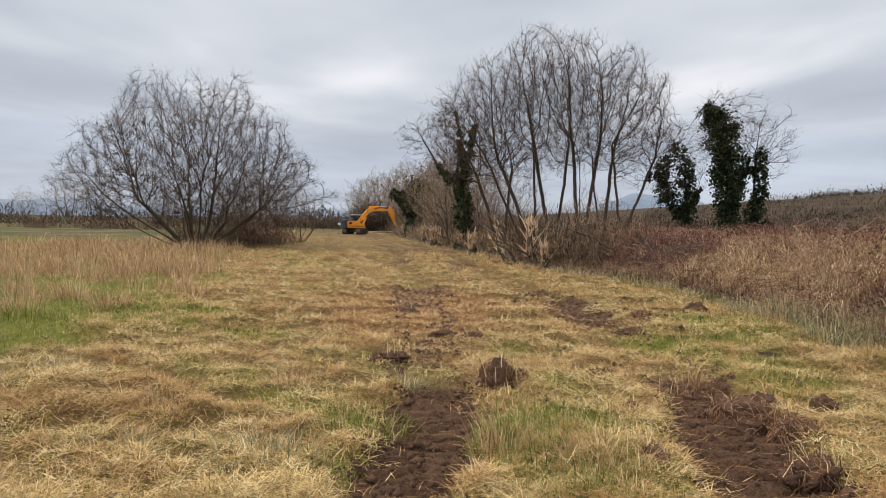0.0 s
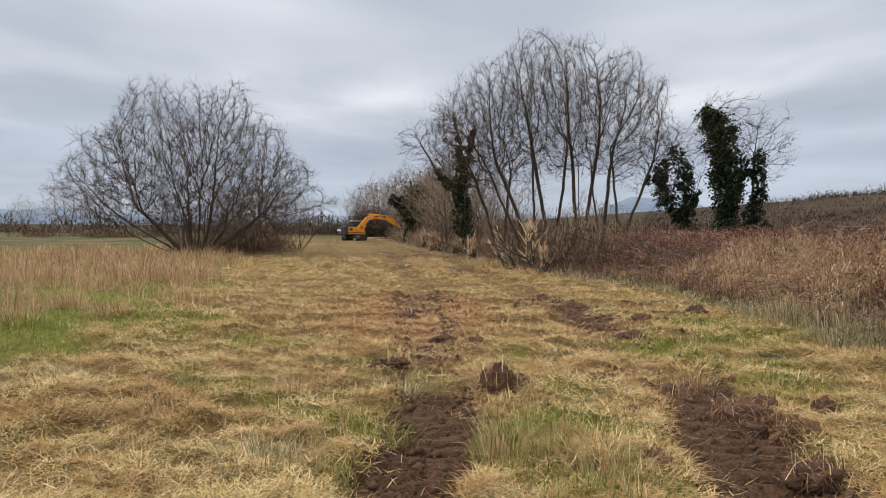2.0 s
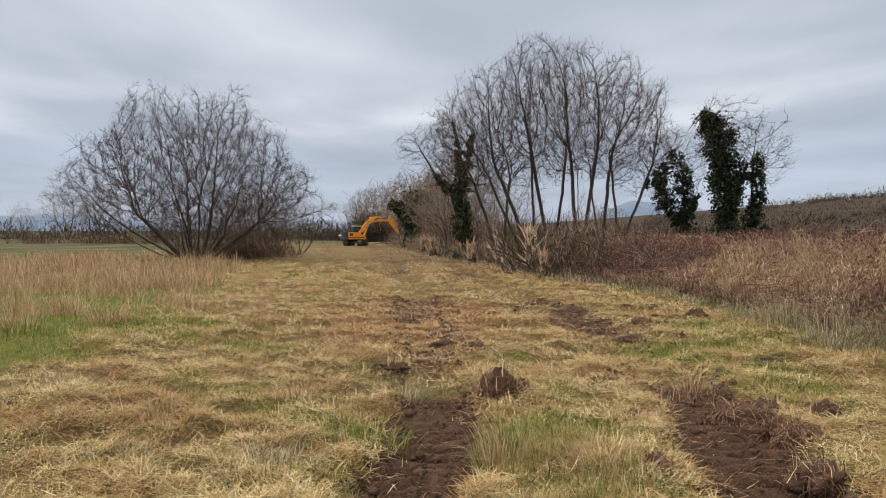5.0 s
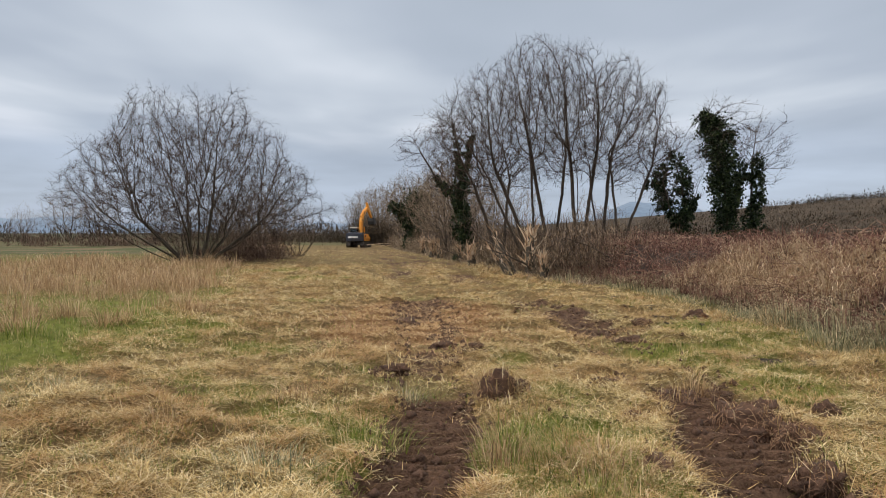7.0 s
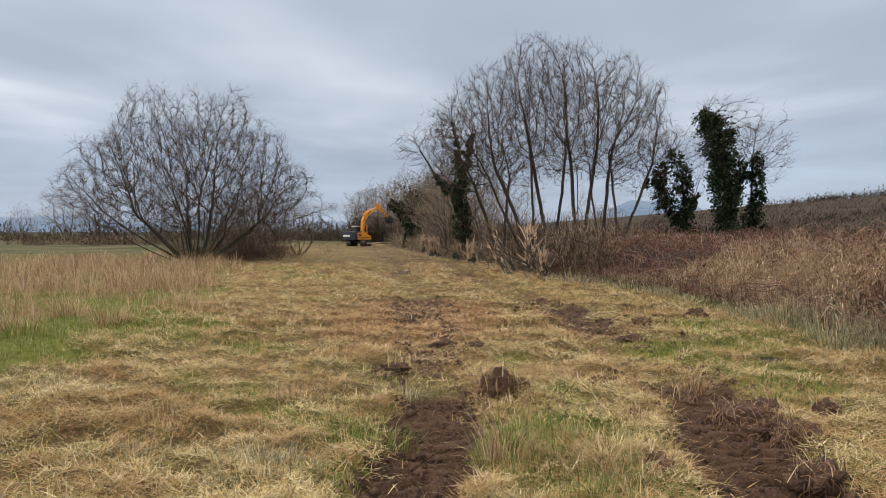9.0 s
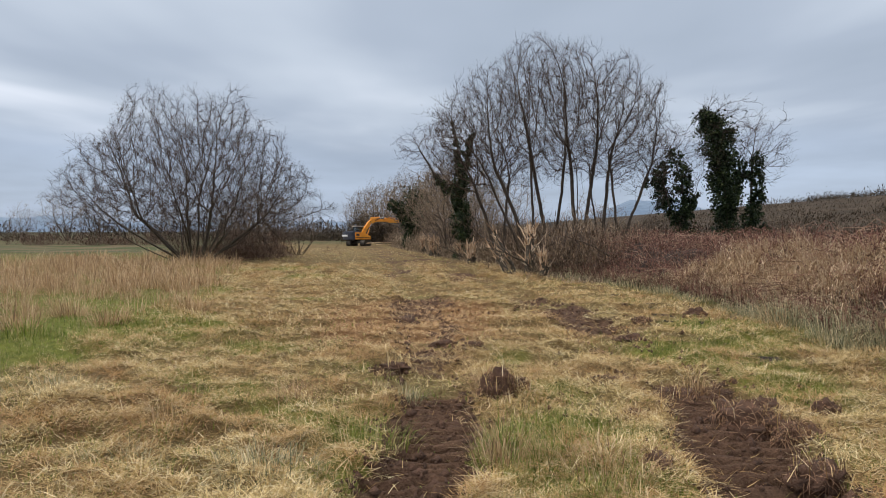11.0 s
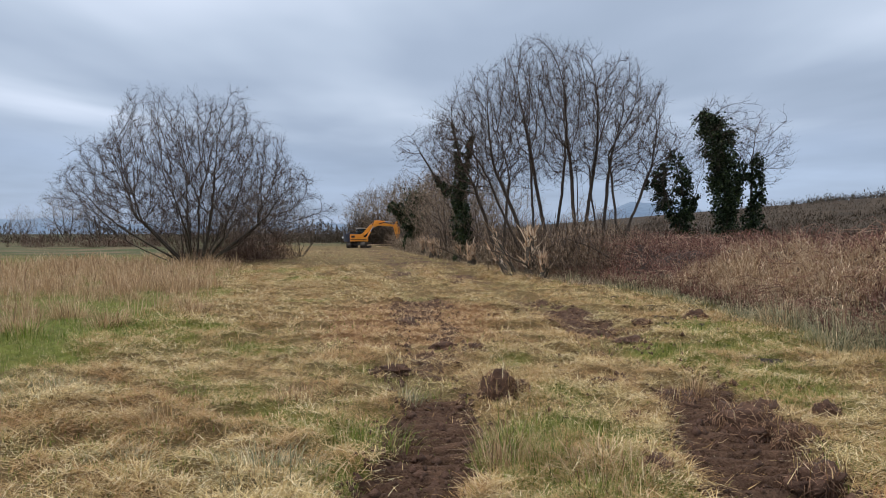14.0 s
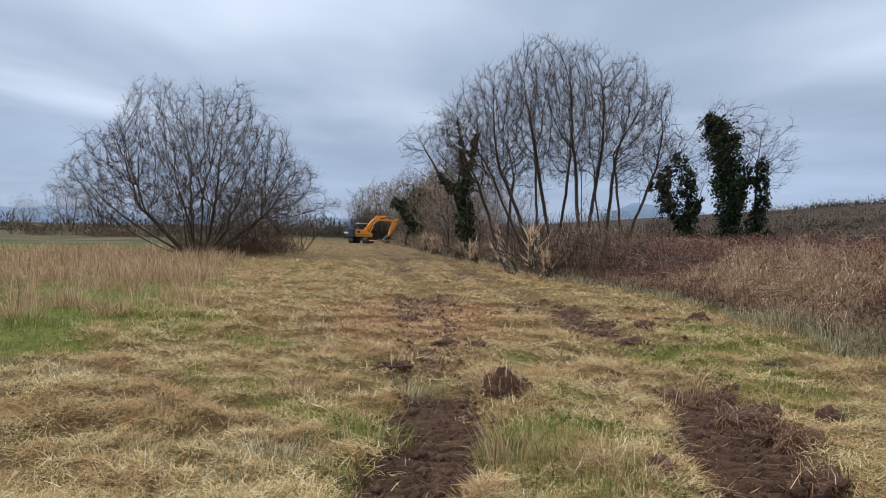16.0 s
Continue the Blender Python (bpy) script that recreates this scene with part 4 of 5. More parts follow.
def build_brambles():
    rng = np.random.default_rng(80)
    # a dark sheet closes the bank's inside; its colour paints the shade there
    xs, ys = np.arange(4.0, 26, 0.28), np.arange(3, 36, 0.28)
    X, Y = np.meshgrid(xs, ys)
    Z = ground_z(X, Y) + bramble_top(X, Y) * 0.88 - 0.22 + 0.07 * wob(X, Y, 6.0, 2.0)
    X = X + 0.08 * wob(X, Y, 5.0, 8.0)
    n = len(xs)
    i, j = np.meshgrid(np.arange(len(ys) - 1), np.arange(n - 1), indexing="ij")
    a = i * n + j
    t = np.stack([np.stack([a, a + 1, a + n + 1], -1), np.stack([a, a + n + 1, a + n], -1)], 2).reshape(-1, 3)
    me = tri_mesh("bramble_shade_sheet", np.stack([X, Y, Z], -1).reshape(-1, 3), t, SHADE_MOUND)
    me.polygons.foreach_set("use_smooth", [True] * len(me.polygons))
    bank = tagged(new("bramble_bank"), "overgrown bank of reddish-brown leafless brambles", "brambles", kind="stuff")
    attach("shade_sheet", me, bank)
    n = 6500
    y = 6 + 25 * rng.uniform(0, 1, n) ** 1.25
    x = right_edge(y) + 0.95 + 9.0 * rng.uniform(0, 1, n) ** 1.5
    tops = bramble_top(x, y)
    g = ground_z(x, y)
    attach("canes", cane_tubes(rng, n, x, y, g + tops * rng.uniform(0.3, 0.75, n), tops * 0.42, 0.95, 0.0075).mesh("canes", BRAMBLE), bank, "arching reddish bramble canes")
    n = 60000
    y = 6 + 26 * rng.uniform(0, 1, n) ** 1.3
    x = right_edge(y) + 0.4 + 10 * rng.uniform(0, 1, n) ** 1.5
    z = ground_z(x, y) + bramble_top(x, y) * rng.uniform(0.25, 1.08, n)
    v, t = leaf_quads(rng, np.stack([x, y, z], 1), rng.uniform(0.03, 0.075, n))
    attach("leaves", tri_mesh("leaves", v, t, DEADLEAF), bank, "withered brown leaves")
    # short dry twigs that roughen the whole bank
    n = 75000
    y = 6 + 26 * rng.uniform(0, 1, n) ** 1.3
    x = right_edge(y) + 0.4 + 10 * rng.uniform(0, 1, n) ** 1.5
    z = ground_z(x, y) + bramble_top(x, y) * rng.uniform(0.3, 1.0, n)
    v, t = blades(rng, np.stack([x, y, z], 1), rng.uniform(0.10, 0.42, n), rng.uniform(0.3, 1.6, n), rng.uniform(0.005, 0.011, n), rng.uniform(-1.6, 1.0, n))
    attach("twigs", tri_mesh("twigs", v, t, BRAMBLE), bank, "short dry twigs")
    # dead grass grown up through the brambles
    n = 7000
    y = 10 + 9 * rng.uniform(0, 1, n)
    x = right_edge(y) + 0.7 + 3.6 * rng.uniform(0, 1, n) ** 1.3
    keep = wob(x, y, 0.8, 9.0) + rng.normal(size=n) * 0.2 > 0.12
    x, y = x[keep], y[keep]
    z = ground_z(x, y) + bramble_top(x, y) * rng.uniform(0.35, 0.85, len(x))
    v, t = blades(rng, np.stack([x, y, z], 1), rng.uniform(0.25, 0.7, len(x)), rng.uniform(0.5, 1.5, len(x)), rng.uniform(0.006, 0.012, len(x)), 0.9)
    n, per = 330, 42
    ty = 11 + 7.5 * rng.uniform(0, 1, n)
    tx = right_edge(ty) + 0.9 + 2.2 * rng.uniform(0, 1, n)
    big = np.repeat(rng.uniform(0.35, 0.95, n), per)
    az, q = rng.uniform(0, 6.283, n * per), np.sqrt(rng.uniform(0, 1, n * per))
    bx, by = np.repeat(tx, per) + np.cos(az) * q * 0.25, np.repeat(ty, per) + np.sin(az) * q * 0.25
    root = np.stack([bx, by, ground_z(bx, by) + bramble_top(bx, by) * 0.6], 1)
    heading = 3.9 + rng.normal(size=n * per) * 0.8 + np.repeat(rng.normal(size=n) * 0.5, per)
    v, t = join([(v, t), blades(rng, root, big * rng.uniform(0.4, 1.0, n * per), rng.uniform(0.35, 1.35, n * per), rng.uniform(0.009, 0.019, n * per), rng.uniform(0.2, 1.4, n * per), heading, 2.5)])
    attach("dead_grass", tri_mesh("dead_grass", v, t, PLUME), bank, "bleached dead grass")


build_brambles()


# ---------------------------------------------------------------- grass
def strew(rng, n, y0, y1, x0, x1, power=1.0):
    y = y0 + (y1 - y0) * rng.uniform(0, 1, n) ** power
    lo, hi = x0(y) if callable(x0) else x0, x1(y) if callable(x1) else x1
    return lo + (hi - lo) * rng.uniform(0, 1, n), y


def green_amount(x, y):
    g = 0.08 + 0.26 * wob(x, y, 0.55, 7.0) - 0.2 * swathe(x, y)
    for gx, gy, gr in GREEN_PATCHES:
        g = g + 0.75 * np.clip(0.55 + 0.8 * wob(x, y, 2.7, 4.0), 0, 1.1) * np.exp(-(((x - gx) ** 2 + ((y - gy) * 0.8) ** 2) / gr ** 2))
    return g


def build_grass():
    rng = np.random.default_rng(90)
    wide = lambda y: 0.70 * y + 0.4
    # cut straw lying over the strip, in swathes
    chunks = []
    for n, y0, y1, size, w, power in ((205000, 3.6, 11, 0.16, 0.0050, 1.25), (110000, 11, 26, 0.20, 0.0095, 1.2), (36000, 26, 80, 0.20, 0.014, 1.1)):
        x, y = strew(rng, n, y0, y1, lambda v: np.maximum(-wide(v), left_edge(v) - 0.8), lambda v: np.minimum(wide(v), right_edge(v) + 0.2), power)
        p = 0.62 + 0.12 * smoothstep(10, 13, y) - 0.93 * bare(x, y) - 0.85 * np.clip(mulch(x, y), 0, 1) - 0.36 * np.clip(green_amount(x, y), 0, 1) + 0.85 * swathe(x, y) + 7.0 * tuft_relief(x, y)
        p = np.maximum(p, 0.006)
        keep = rng.uniform(0, 1, n) < p
        x, y = x[keep], y[keep]
        lift = 0.008 + 0.10 * np.clip(swathe(x, y) + 0.2, 0, 1) * rng.uniform(0, 1, len(x)) * (1 - bare(x, y)) * (1 - smoothstep(12, 20, y))
        pos = on_ground(x, y)
        pos[:, 2] += lift
        head = 0.9 * wob(x, y, 0.9, 2.0) + rng.normal(size=len(x)) * 1.1 + rng.integers(0, 2, len(x)) * math.pi
        chunks.append(blades(rng, pos, size * rng.uniform(0.4, 1.25, len(x)), np.where(rng.uniform(0, 1, len(x)) < 0.10, 1.05, 1.42) + rng.uniform(-0.14, 0.2, len(x)), w * rng.uniform(0.5, 1.5, len(x)), rng.uniform(-0.35, 0.35, len(x)), head))
    n, per = 1700, 70
    hx, hy = strew(rng, n, 3.8, 34, lambda v: np.maximum(-wide(v), left_edge(v)), lambda v: np.minimum(wide(v), right_edge(v) - 0.3), 1.5)
    keep = (rut(hx, hy) < 0.25) & (mulch(hx, hy) < 0.3) & (green_amount(hx, hy) < 0.55)
    hx, hy = hx[keep], hy[keep]
    big = np.repeat(rng.uniform(0.5, 1.5, len(hx)) * (1 + 0.03 * np.maximum(hy - 8, 0)), per)
    ox, oy = rng.normal(size=len(big)) * 0.11 * big, rng.normal(size=len(big)) * 0.08 * big
    pos = on_ground(np.repeat(hx, per) + ox, np.repeat(hy, per) + oy)
    pos[:, 2] += 0.13 * big * np.exp(-(ox ** 2 + oy ** 2) / (0.02 * big ** 2)) * rng.uniform(0.4, 1.0, len(big))
    swing = np.repeat(rng.uniform(0, 6.283, len(hx)), per) + rng.normal(size=len(big)) * 1.3
    chunks.append(blades(rng, pos, rng.uniform(0.08, 0.24, len(big)), rng.uniform(1.1, 1.75, len(big)), (0.0045 + 0.0005 * np.maximum(pos[:, 1] - 7, 0)) * rng.uniform(0.6, 1.5, len(big)), rng.uniform(0, 0.6, len(big)), swing))
    tagged(new("cut_straw", tri_mesh("cut_straw", *join(chunks), STRAW)), "pale mown straw strewn over the meadow strip", "grass", kind="stuff")
    # green and mixed growth
    chunks = []
    for n, y0, y1, size, w in ((150000, 3.6, 10, 0.085, 0.005), (70000, 10, 24, 0.10, 0.010), (30000, 24, 60, 0.12, 0.02)):
        x, y = strew(rng, n, y0, y1, lambda v: -wide(v), lambda v: np.minimum(wide(v), right_edge(v) + 0.8), 1.2)
        rough = np.clip(np.maximum(left_edge(y) - x, x - right_edge(y)) + 0.5, 0, 1)
        p = (green_amount(x, y) + 0.03 + 0.35 * rough) * (1 - 0.97 * bare(x, y))
        keep = rng.uniform(0, 1, n) < p
        x, y = x[keep], y[keep]
        tall = 1 + 0.9 * np.clip(green_amount(x, y) - 0.4, 0, 1)
        chunks.append(blades(rng, on_ground(x, y), size * tall * rng.uniform(0.4, 1.2, len(x)), rng.uniform(0.1, 1.1, len(x)), w * rng.uniform(0.6, 1.4, len(x)), rng.uniform(0.2, 1.1, len(x))))
    tagged(new("green_grass", tri_mesh("green_grass", *join(chunks), GREEN)), "short green grass growing through the straw", "grass", kind="stuff")
    # tall dead grass on the left, in tussocks
    def tussocks(n, per, y0, y1, x0, x1, size, w, spread, chance, power=1.0, droop=0.6):
        x, y = strew(rng, n, y0, y1, x0, x1, power)
        keep = rng.uniform(0, 1, n) < chance(x, y)
        x, y = x[keep], y[keep]
        m = len(x) * per
        big = np.repeat(rng.uniform(0.35, 1.35, len(x)), per)
        az, q = rng.uniform(0, 6.283, m), np.sqrt(rng.uniform(0, 1, m))
        bx, by = np.repeat(x, per) + np.cos(az) * q * spread * big, np.repeat(y, per) + np.sin(az) * q * spread * big
        return blades(rng, on_ground(bx, by, -0.02), size * big * rng.uniform(0.45, 1.2, m), 0.05 + q * rng.uniform(0.2, 1.3, m), w * rng.uniform(0.6, 1.4, m), droop, az + rng.normal(size=m) * 0.6, 2.3)

    far_left = lambda v: -0.72 * v - 1
    edge = lambda x, y: smoothstep(-0.4, 1.6, left_edge(y) - x + 1.1 * wob(x, y, 1.1, 5.0))
    chunks = [
        tussocks(420, 46, 13.0, 21, far_left, left_edge, 0.55, 0.008, 0.22, lambda x, y: edge(x, y) * (0.12 + 0.75 * smoothstep(14, 20, y + 3 * wob(x, y, 0.7, 1.0)))),
        tussocks(950, 42, 19, 36, far_left, left_edge, 0.74, 0.013, 0.30, lambda x, y: edge(x, y) * np.clip(0.45 + 1.1 * wob(x, y, 0.6, 2.0) + 0.5 * wob(x, y, 1.9, 5.0), 0.05, 1)),
        tussocks(900, 18, 34, 62, far_left, left_edge, 0.6, 0.03, 0.40, lambda x, y: edge(x, y) * (0.5 + 0.5 * wob(x, y, 0.5, 2.0)) * (1 - smoothstep(3, 9, left_edge(y) - x - 0.3 * (60 - y)))),
        tussocks(300, 12, 60, 110, lambda v: left_edge(v) - 7, left_edge, 0.7, 0.05, 0.6, lambda x, y: edge(x, y) * 0.6),
    ]
    tagged(new("tall_dead_grass", tri_mesh("tall_dead_grass", *join(chunks), TALL)), "tall tan dead grass standing in the rough field", "grass", kind="stuff")
    # sedge fringe at the foot of the brambles
    chunks = [
        tussocks(190, 90, 6.0, 15, lambda v: right_edge(v) + 0.1, lambda v: right_edge(v) + 1.35, 0.62, 0.0075, 0.36, lambda x, y: smoothstep(-0.25, 0.6, x - right_edge(y) + 0.8 * wob(x, y, 1.4, 3.0)), 1.2, 1.3),
        tussocks(300, 60, 15, 27, lambda v: right_edge(v), lambda v: right_edge(v) + 1.5, 0.42, 0.012, 0.32, lambda x, y: 0.9 * smoothstep(-0.1, 0.6, x - right_edge(y) + 0.8 * wob(x, y, 1.4, 3.0)), 1.0, 1.0),
    ]
    tagged(new("sedge_fringe", tri_mesh("sedge_fringe", *join(chunks), SEDGE)), "long grey-green sedge drooping at the bramble edge", "grass", kind="stuff")
    # shredded wood over the reddish fan
    n = 60000
    x, y = rng.uniform(-3.2, 2.2, n), rng.uniform(8.5, 18, n)
    keep = rng.uniform(0, 1, n) < np.clip(mulch(x, y), 0, 1) * (1 - 0.6 * bare(x, y))
    x, y = x[keep], y[keep]
    pos = on_ground(x, y, 0.015)
    v = blades(rng, pos, rng.uniform(0.05, 0.20, len(x)), rng.uniform(1.1, 1.55, len(x)), rng.uniform(0.006, 0.014, len(x)), 0.1)
    tagged(new("wood_shreds", tri_mesh("wood_shreds", *v, SHREDS)), "reddish shredded wood and bark on the ground", "wood chips", kind="stuff")
    # crumbs of soil thrown up along the tracks
    n = 26000
    x, y = rng.uniform(-1.4, 4.0, n), 3.3 + 14 * rng.uniform(0, 1, n) ** 1.4
    edge = np.abs(rut(x, y) - 0.5) < 0.49
    keep = rng.uniform(0, 1, n) < 0.05 + 0.75 * edge + 0.5 * bare(x, y)
    pos = on_ground(x[keep], y[keep], 0.004)
    m = len(pos)
    octa = np.array([[1, 0, 0], [0, 1, 0], [-1, 0, 0], [0, -1, 0], [0, 0, 1], [0, 0, -1.0]])
    size = 0.007 + 0.045 * rng.uniform(0, 1, m) ** 4
    v = pos[:, None] + octa[None] * size[:, None, None] * rng.uniform(0.5, 1.4, (m, 6, 1))
    t = np.array([[0, 1, 4], [1, 2, 4], [2, 3, 4], [3, 0, 4], [1, 0, 5], [2, 1, 5], [3, 2, 5], [0, 3, 5]])[None] + (np.arange(m) * 6)[:, None, None]
    tagged(new("soil_crumbs", tri_mesh("soil_crumbs", v.reshape(-1, 3), t.reshape(-1, 3), SOIL)), "dark soil crumbs thrown up beside the tracks", "soil", kind="stuff")


build_grass()


# ---------------------------------------------------------------- excavator
def steel(name, dark, light, rough, metal=0.0):
    return rough_mat(name, dark, light, 1.7, rough, 0.08, metal, 12)


ORANGE = steel("orange_paint", (0.72, 0.27, 0.02), (0.86, 0.36, 0.035), 0.42)
NAVY = steel("dark_blue_grey_paint", (0.030, 0.035, 0.055), (0.055, 0.062, 0.088), 0.45)
IRON = steel("worn_track_steel", (0.035, 0.030, 0.027), (0.10, 0.085, 0.07), 0.6, 0.5)
RUBBER = steel("black_fittings", (0.012, 0.012, 0.013), (0.03, 0.03, 0.032), 0.6)
CHROME = steel("cylinder_rod", (0.55, 0.55, 0.56), (0.7, 0.7, 0.7), 0.2, 1.0)
WHITE = steel("white_lettering_paint", (0.70, 0.70, 0.70), (0.82, 0.82, 0.82), 0.5)
ROOF = steel("pale_cab_roof", (0.42, 0.38, 0.32), (0.55, 0.50, 0.43), 0.5)
GLASS, _nt, _b = shader("cab_glass", 0.06)
_b.inputs["Base Color"].default_value = (0.30, 0.36, 0.38, 1)
_b.inputs["Transmission Weight"].default_value = 0.9


def prism(outline, y0, y1, bevel=0.03):
    """An outline in x and z, drawn out along y."""
    bm = bmesh.new()
    a = [bm.verts.new((x, y0, z)) for x, z in outline]
    b = [bm.verts.new((x, y1, z)) for x, z in outline]
    n = len(outline)
    bm.faces.new(a[::-1])
    bm.faces.new(b)
    for i in range(n):
        bm.faces.new((a[i], a[(i + 1) % n], b[(i + 1) % n], b[i]))
    bmesh.ops.recalc_face_normals(bm, faces=bm.faces)
    if bevel:
        bmesh.ops.bevel(bm, geom=list(bm.edges), offset=bevel, segments=2, affect="EDGES", clamp_overlap=True)
    return bm


def block(x0, x1, y0, y1, z0, z1, bevel=0.03):
    return prism([(x0, z0), (x1, z0), (x1, z1), (x0, z1)], y0, y1, bevel)


def rod(p, q, r, sides=12, r2=None):
    bm = bmesh.new()
    p, q = Vector(p), Vector(q)
    turn = (q - p).to_track_quat("Z", "Y").to_matrix().to_4x4()
    bmesh.ops.create_cone(bm, cap_ends=True, segments=sides, radius1=r, radius2=r if r2 is None else r2, depth=(q - p).length,
                          matrix=Matrix.Translation((p + q) / 2) @ turn)
    return bm


BOOM, STICK = 4.9, 2.45
FOOT, FOOT_Z = 0.35, 1.75


def build_excavator():
    ex = tagged(new("excavator"), "orange tracked excavator with dark counterweight working at the hedge", "excavator")
    # undercarriage, along its own x
    part("track_frame", block(-1.0, 1.0, -0.7, 0.7, 0.38, 0.72, 0.05), IRON, ex)
    part("slew_ring", rod((0, 0, 0.70), (0, 0, 0.92), 0.58, 28), RUBBER, ex)
    for side in (-1, 1):
        yc = side * 1.0
        loop = []
        for k in range(14):
            a = -math.pi / 2 + math.pi * k / 13
            loop.append((1.40 + 0.40 * math.cos(a), 0.41 + 0.40 * math.sin(a)))
        for k in range(14):
            a = math.pi / 2 + math.pi * k / 13
            loop.append((-1.40 + 0.40 * math.cos(a), 0.41 + 0.40 * math.sin(a)))
        band = part("crawler_track", prism(loop, yc - 0.28, yc + 0.28, 0), IRON, ex, "muddy steel crawler track")
        n = 44
        shoe = None
        total = 4 * 1.40 + 2 * math.pi * 0.42
        for k in range(n):
            s = k / n * total
            if s < 2.8:
                px, pz, ang = -1.4 + s, -0.01, 0
            elif s < 2.8 + math.pi * 0.42:
                a = (s - 2.8) / 0.42 - math.pi / 2
                px, pz, ang = 1.4 + 0.42 * math.cos(a), 0.41 + 0.42 * math.sin(a), a + math.pi / 2
            elif s < 5.6 + math.pi * 0.42:
                px, pz, ang = 1.4 - (s - 2.8 - math.pi * 0.42), 0.83, math.pi
            else:
                a = (s - 5.6 - math.pi * 0.42) / 0.42 + math.pi / 2
                px, pz, ang = -1.4 + 0.42 * math.cos(a), 0.41 + 0.42 * math.sin(a), a + math.pi / 2
            if shoe is None:
                shoe = block(-0.07, 0.07, -0.30, 0.30, -0.025, 0.03, 0)
                ob = part("track_shoe", shoe, IRON, band)
                shoe = ob.data
            else:
                ob = attach("track_shoe", shoe, band)
            ob.matrix_basis = Matrix.Translation((px, yc, pz)) @ Matrix.Rotation(-ang, 4, "Y")
        for name, cx, r in (("sprocket", -1.4, 0.36), ("idler", 1.4, 0.36)):
            part(name, rod((cx, yc - 0.31, 0.41), (cx, yc + 0.31, 0.41), r, 20), IRON, band)
        for k in range(5):
            cx = -0.9 + 0.45 * k
            part("track_roller", rod((cx, yc - 0.3, 0.16), (cx, yc + 0.3, 0.16), 0.11, 14), RUBBER, band)
    # upper structure; x points along the boom
    house = part("upper_structure", block(-1.9, 1.15, -1.22, 1.22, 0.92, 1.14, 0.04), NAVY, ex, "slewing platform")
    cw = [(-1.55 - 0.70 * math.sqrt(max(0, 1 - (v / 1.5) ** 2)), v) for v in np.linspace(-1.24, 1.24, 13)]
    bm = bmesh.new()
    lo = [bm.verts.new((x + 0.12, y, 0.90)) for x, y in cw] + [bm.verts.new((-1.35, 1.24, 0.90)), bm.verts.new((-1.35, -1.24, 0.90))]
    hi = [bm.verts.new((x, y, 1.95)) for x, y in cw] + [bm.verts.new((-1.35, 1.24, 1.95)), bm.verts.new((-1.35, -1.24, 1.95))]
    bm.faces.new(lo)
    bm.faces.new(hi)
    for i in range(len(lo)):
        bm.faces.new((lo[i], lo[(i + 1) % len(lo)], hi[(i + 1) % len(lo)], hi[i]))
    bmesh.ops.recalc_face_normals(bm, faces=bm.faces)
    bmesh.ops.bevel(bm, geom=list(bm.edges), offset=0.05, segments=2, affect="EDGES", clamp_overlap=True)
    part("counterweight", bm, NAVY, house, "dark blue-grey counterweight")
    for yy, ww in ((-0.62, 0.20), (-0.36, 0.22), (-0.10, 0.20), (0.15, 0.22), (0.40, 0.20), (0.62, 0.16)):
        part("lettering_bar", block(-2.30, -2.235, yy, yy + ww, 1.34, 1.58, 0), WHITE, house, "white bar of lettering")
    part("engine_hood", prism([(-1.75, 1.90), (-1.70, 2.08), (-0.55, 2.10), (-0.40, 1.92), (-0.40, 1.60), (-1.75, 1.60)], -1.15, 1.15, 0.04), NAVY, house)
    part("exhaust_pipe", rod((-1.2, -0.55, 2.05), (-1.2, -0.55, 2.45), 0.055), RUBBER, house)
    for side in (-1, 1):
        part("side_panel", prism([(-1.42, 1.12), (1.10, 1.12), (1.10, 1.42), (0.55, 1.55), (0.25, 1.92), (-1.42, 1.92)] if side < 0 else [(-1.42, 1.12), (-0.35, 1.12), (-0.35, 1.92), (-1.42, 1.92)],
                                 side * 1.25 - 0.06, side * 1.25 + 0.06, 0.03), ORANGE, house, "orange side panel")
        part("skirt", block(-1.4, 1.15, side * 1.22 - 0.05, side * 1.22 + 0.05, 0.93, 1.11, 0.02), ORANGE if side < 0 else NAVY, house)
    part("storage_box", prism([(0.28, 1.12), (1.08, 1.12), (1.08, 1.40), (0.55, 1.52), (0.28, 1.88)], -1.18, -0.42, 0.03), ORANGE, house)
    part("vent_grille", block(-1.25, -0.75, -1.325, -1.30, 1.45, 1.75, 0), RUBBER, house)
    part("panel_stripe", block(-1.40, 0.9, -1.322, -1.305, 1.16, 1.23, 0), RUBBER, house)
    # handrail
    for xx in (-0.30, 0.45):
        part("rail_post", rod((xx, -1.15, 1.88 if xx < 0 else 1.55), (xx, -1.15, 2.35), 0.022, 8), RUBBER, house)
    part("handrail", rod((-0.32, -1.15, 2.35), (0.47, -1.15, 2.35), 0.022, 8), RUBBER, house)
    # cab, on the machine's left
    cab = part("cab_floor", block(-0.30, 1.30, 0.28, 1.24, 1.12, 1.42, 0.04), NAVY, house)
    for xx, yy, x2 in ((-0.24, 0.33, -0.2), (-0.24, 1.19, -0.2), (1.24, 0.33, 0.98), (1.24, 1.19, 0.98), (0.45, 1.19, 0.45)):
        part("cab_pillar", rod((xx, yy, 1.38), (x2, yy, 2.75), 0.05, 8), RUBBER, house)
    part("cab_roof", prism([(-0.34, 2.72), (1.12, 2.72), (1.06, 2.84), (-0.26, 2.86)], 0.24, 1.28, 0.03), ROOF, house, "pale cab roof")
    part("cab_glass", block(-0.25, -0.235, 0.37, 1.15, 1.95, 2.68, 0), GLASS, house, "rear window")
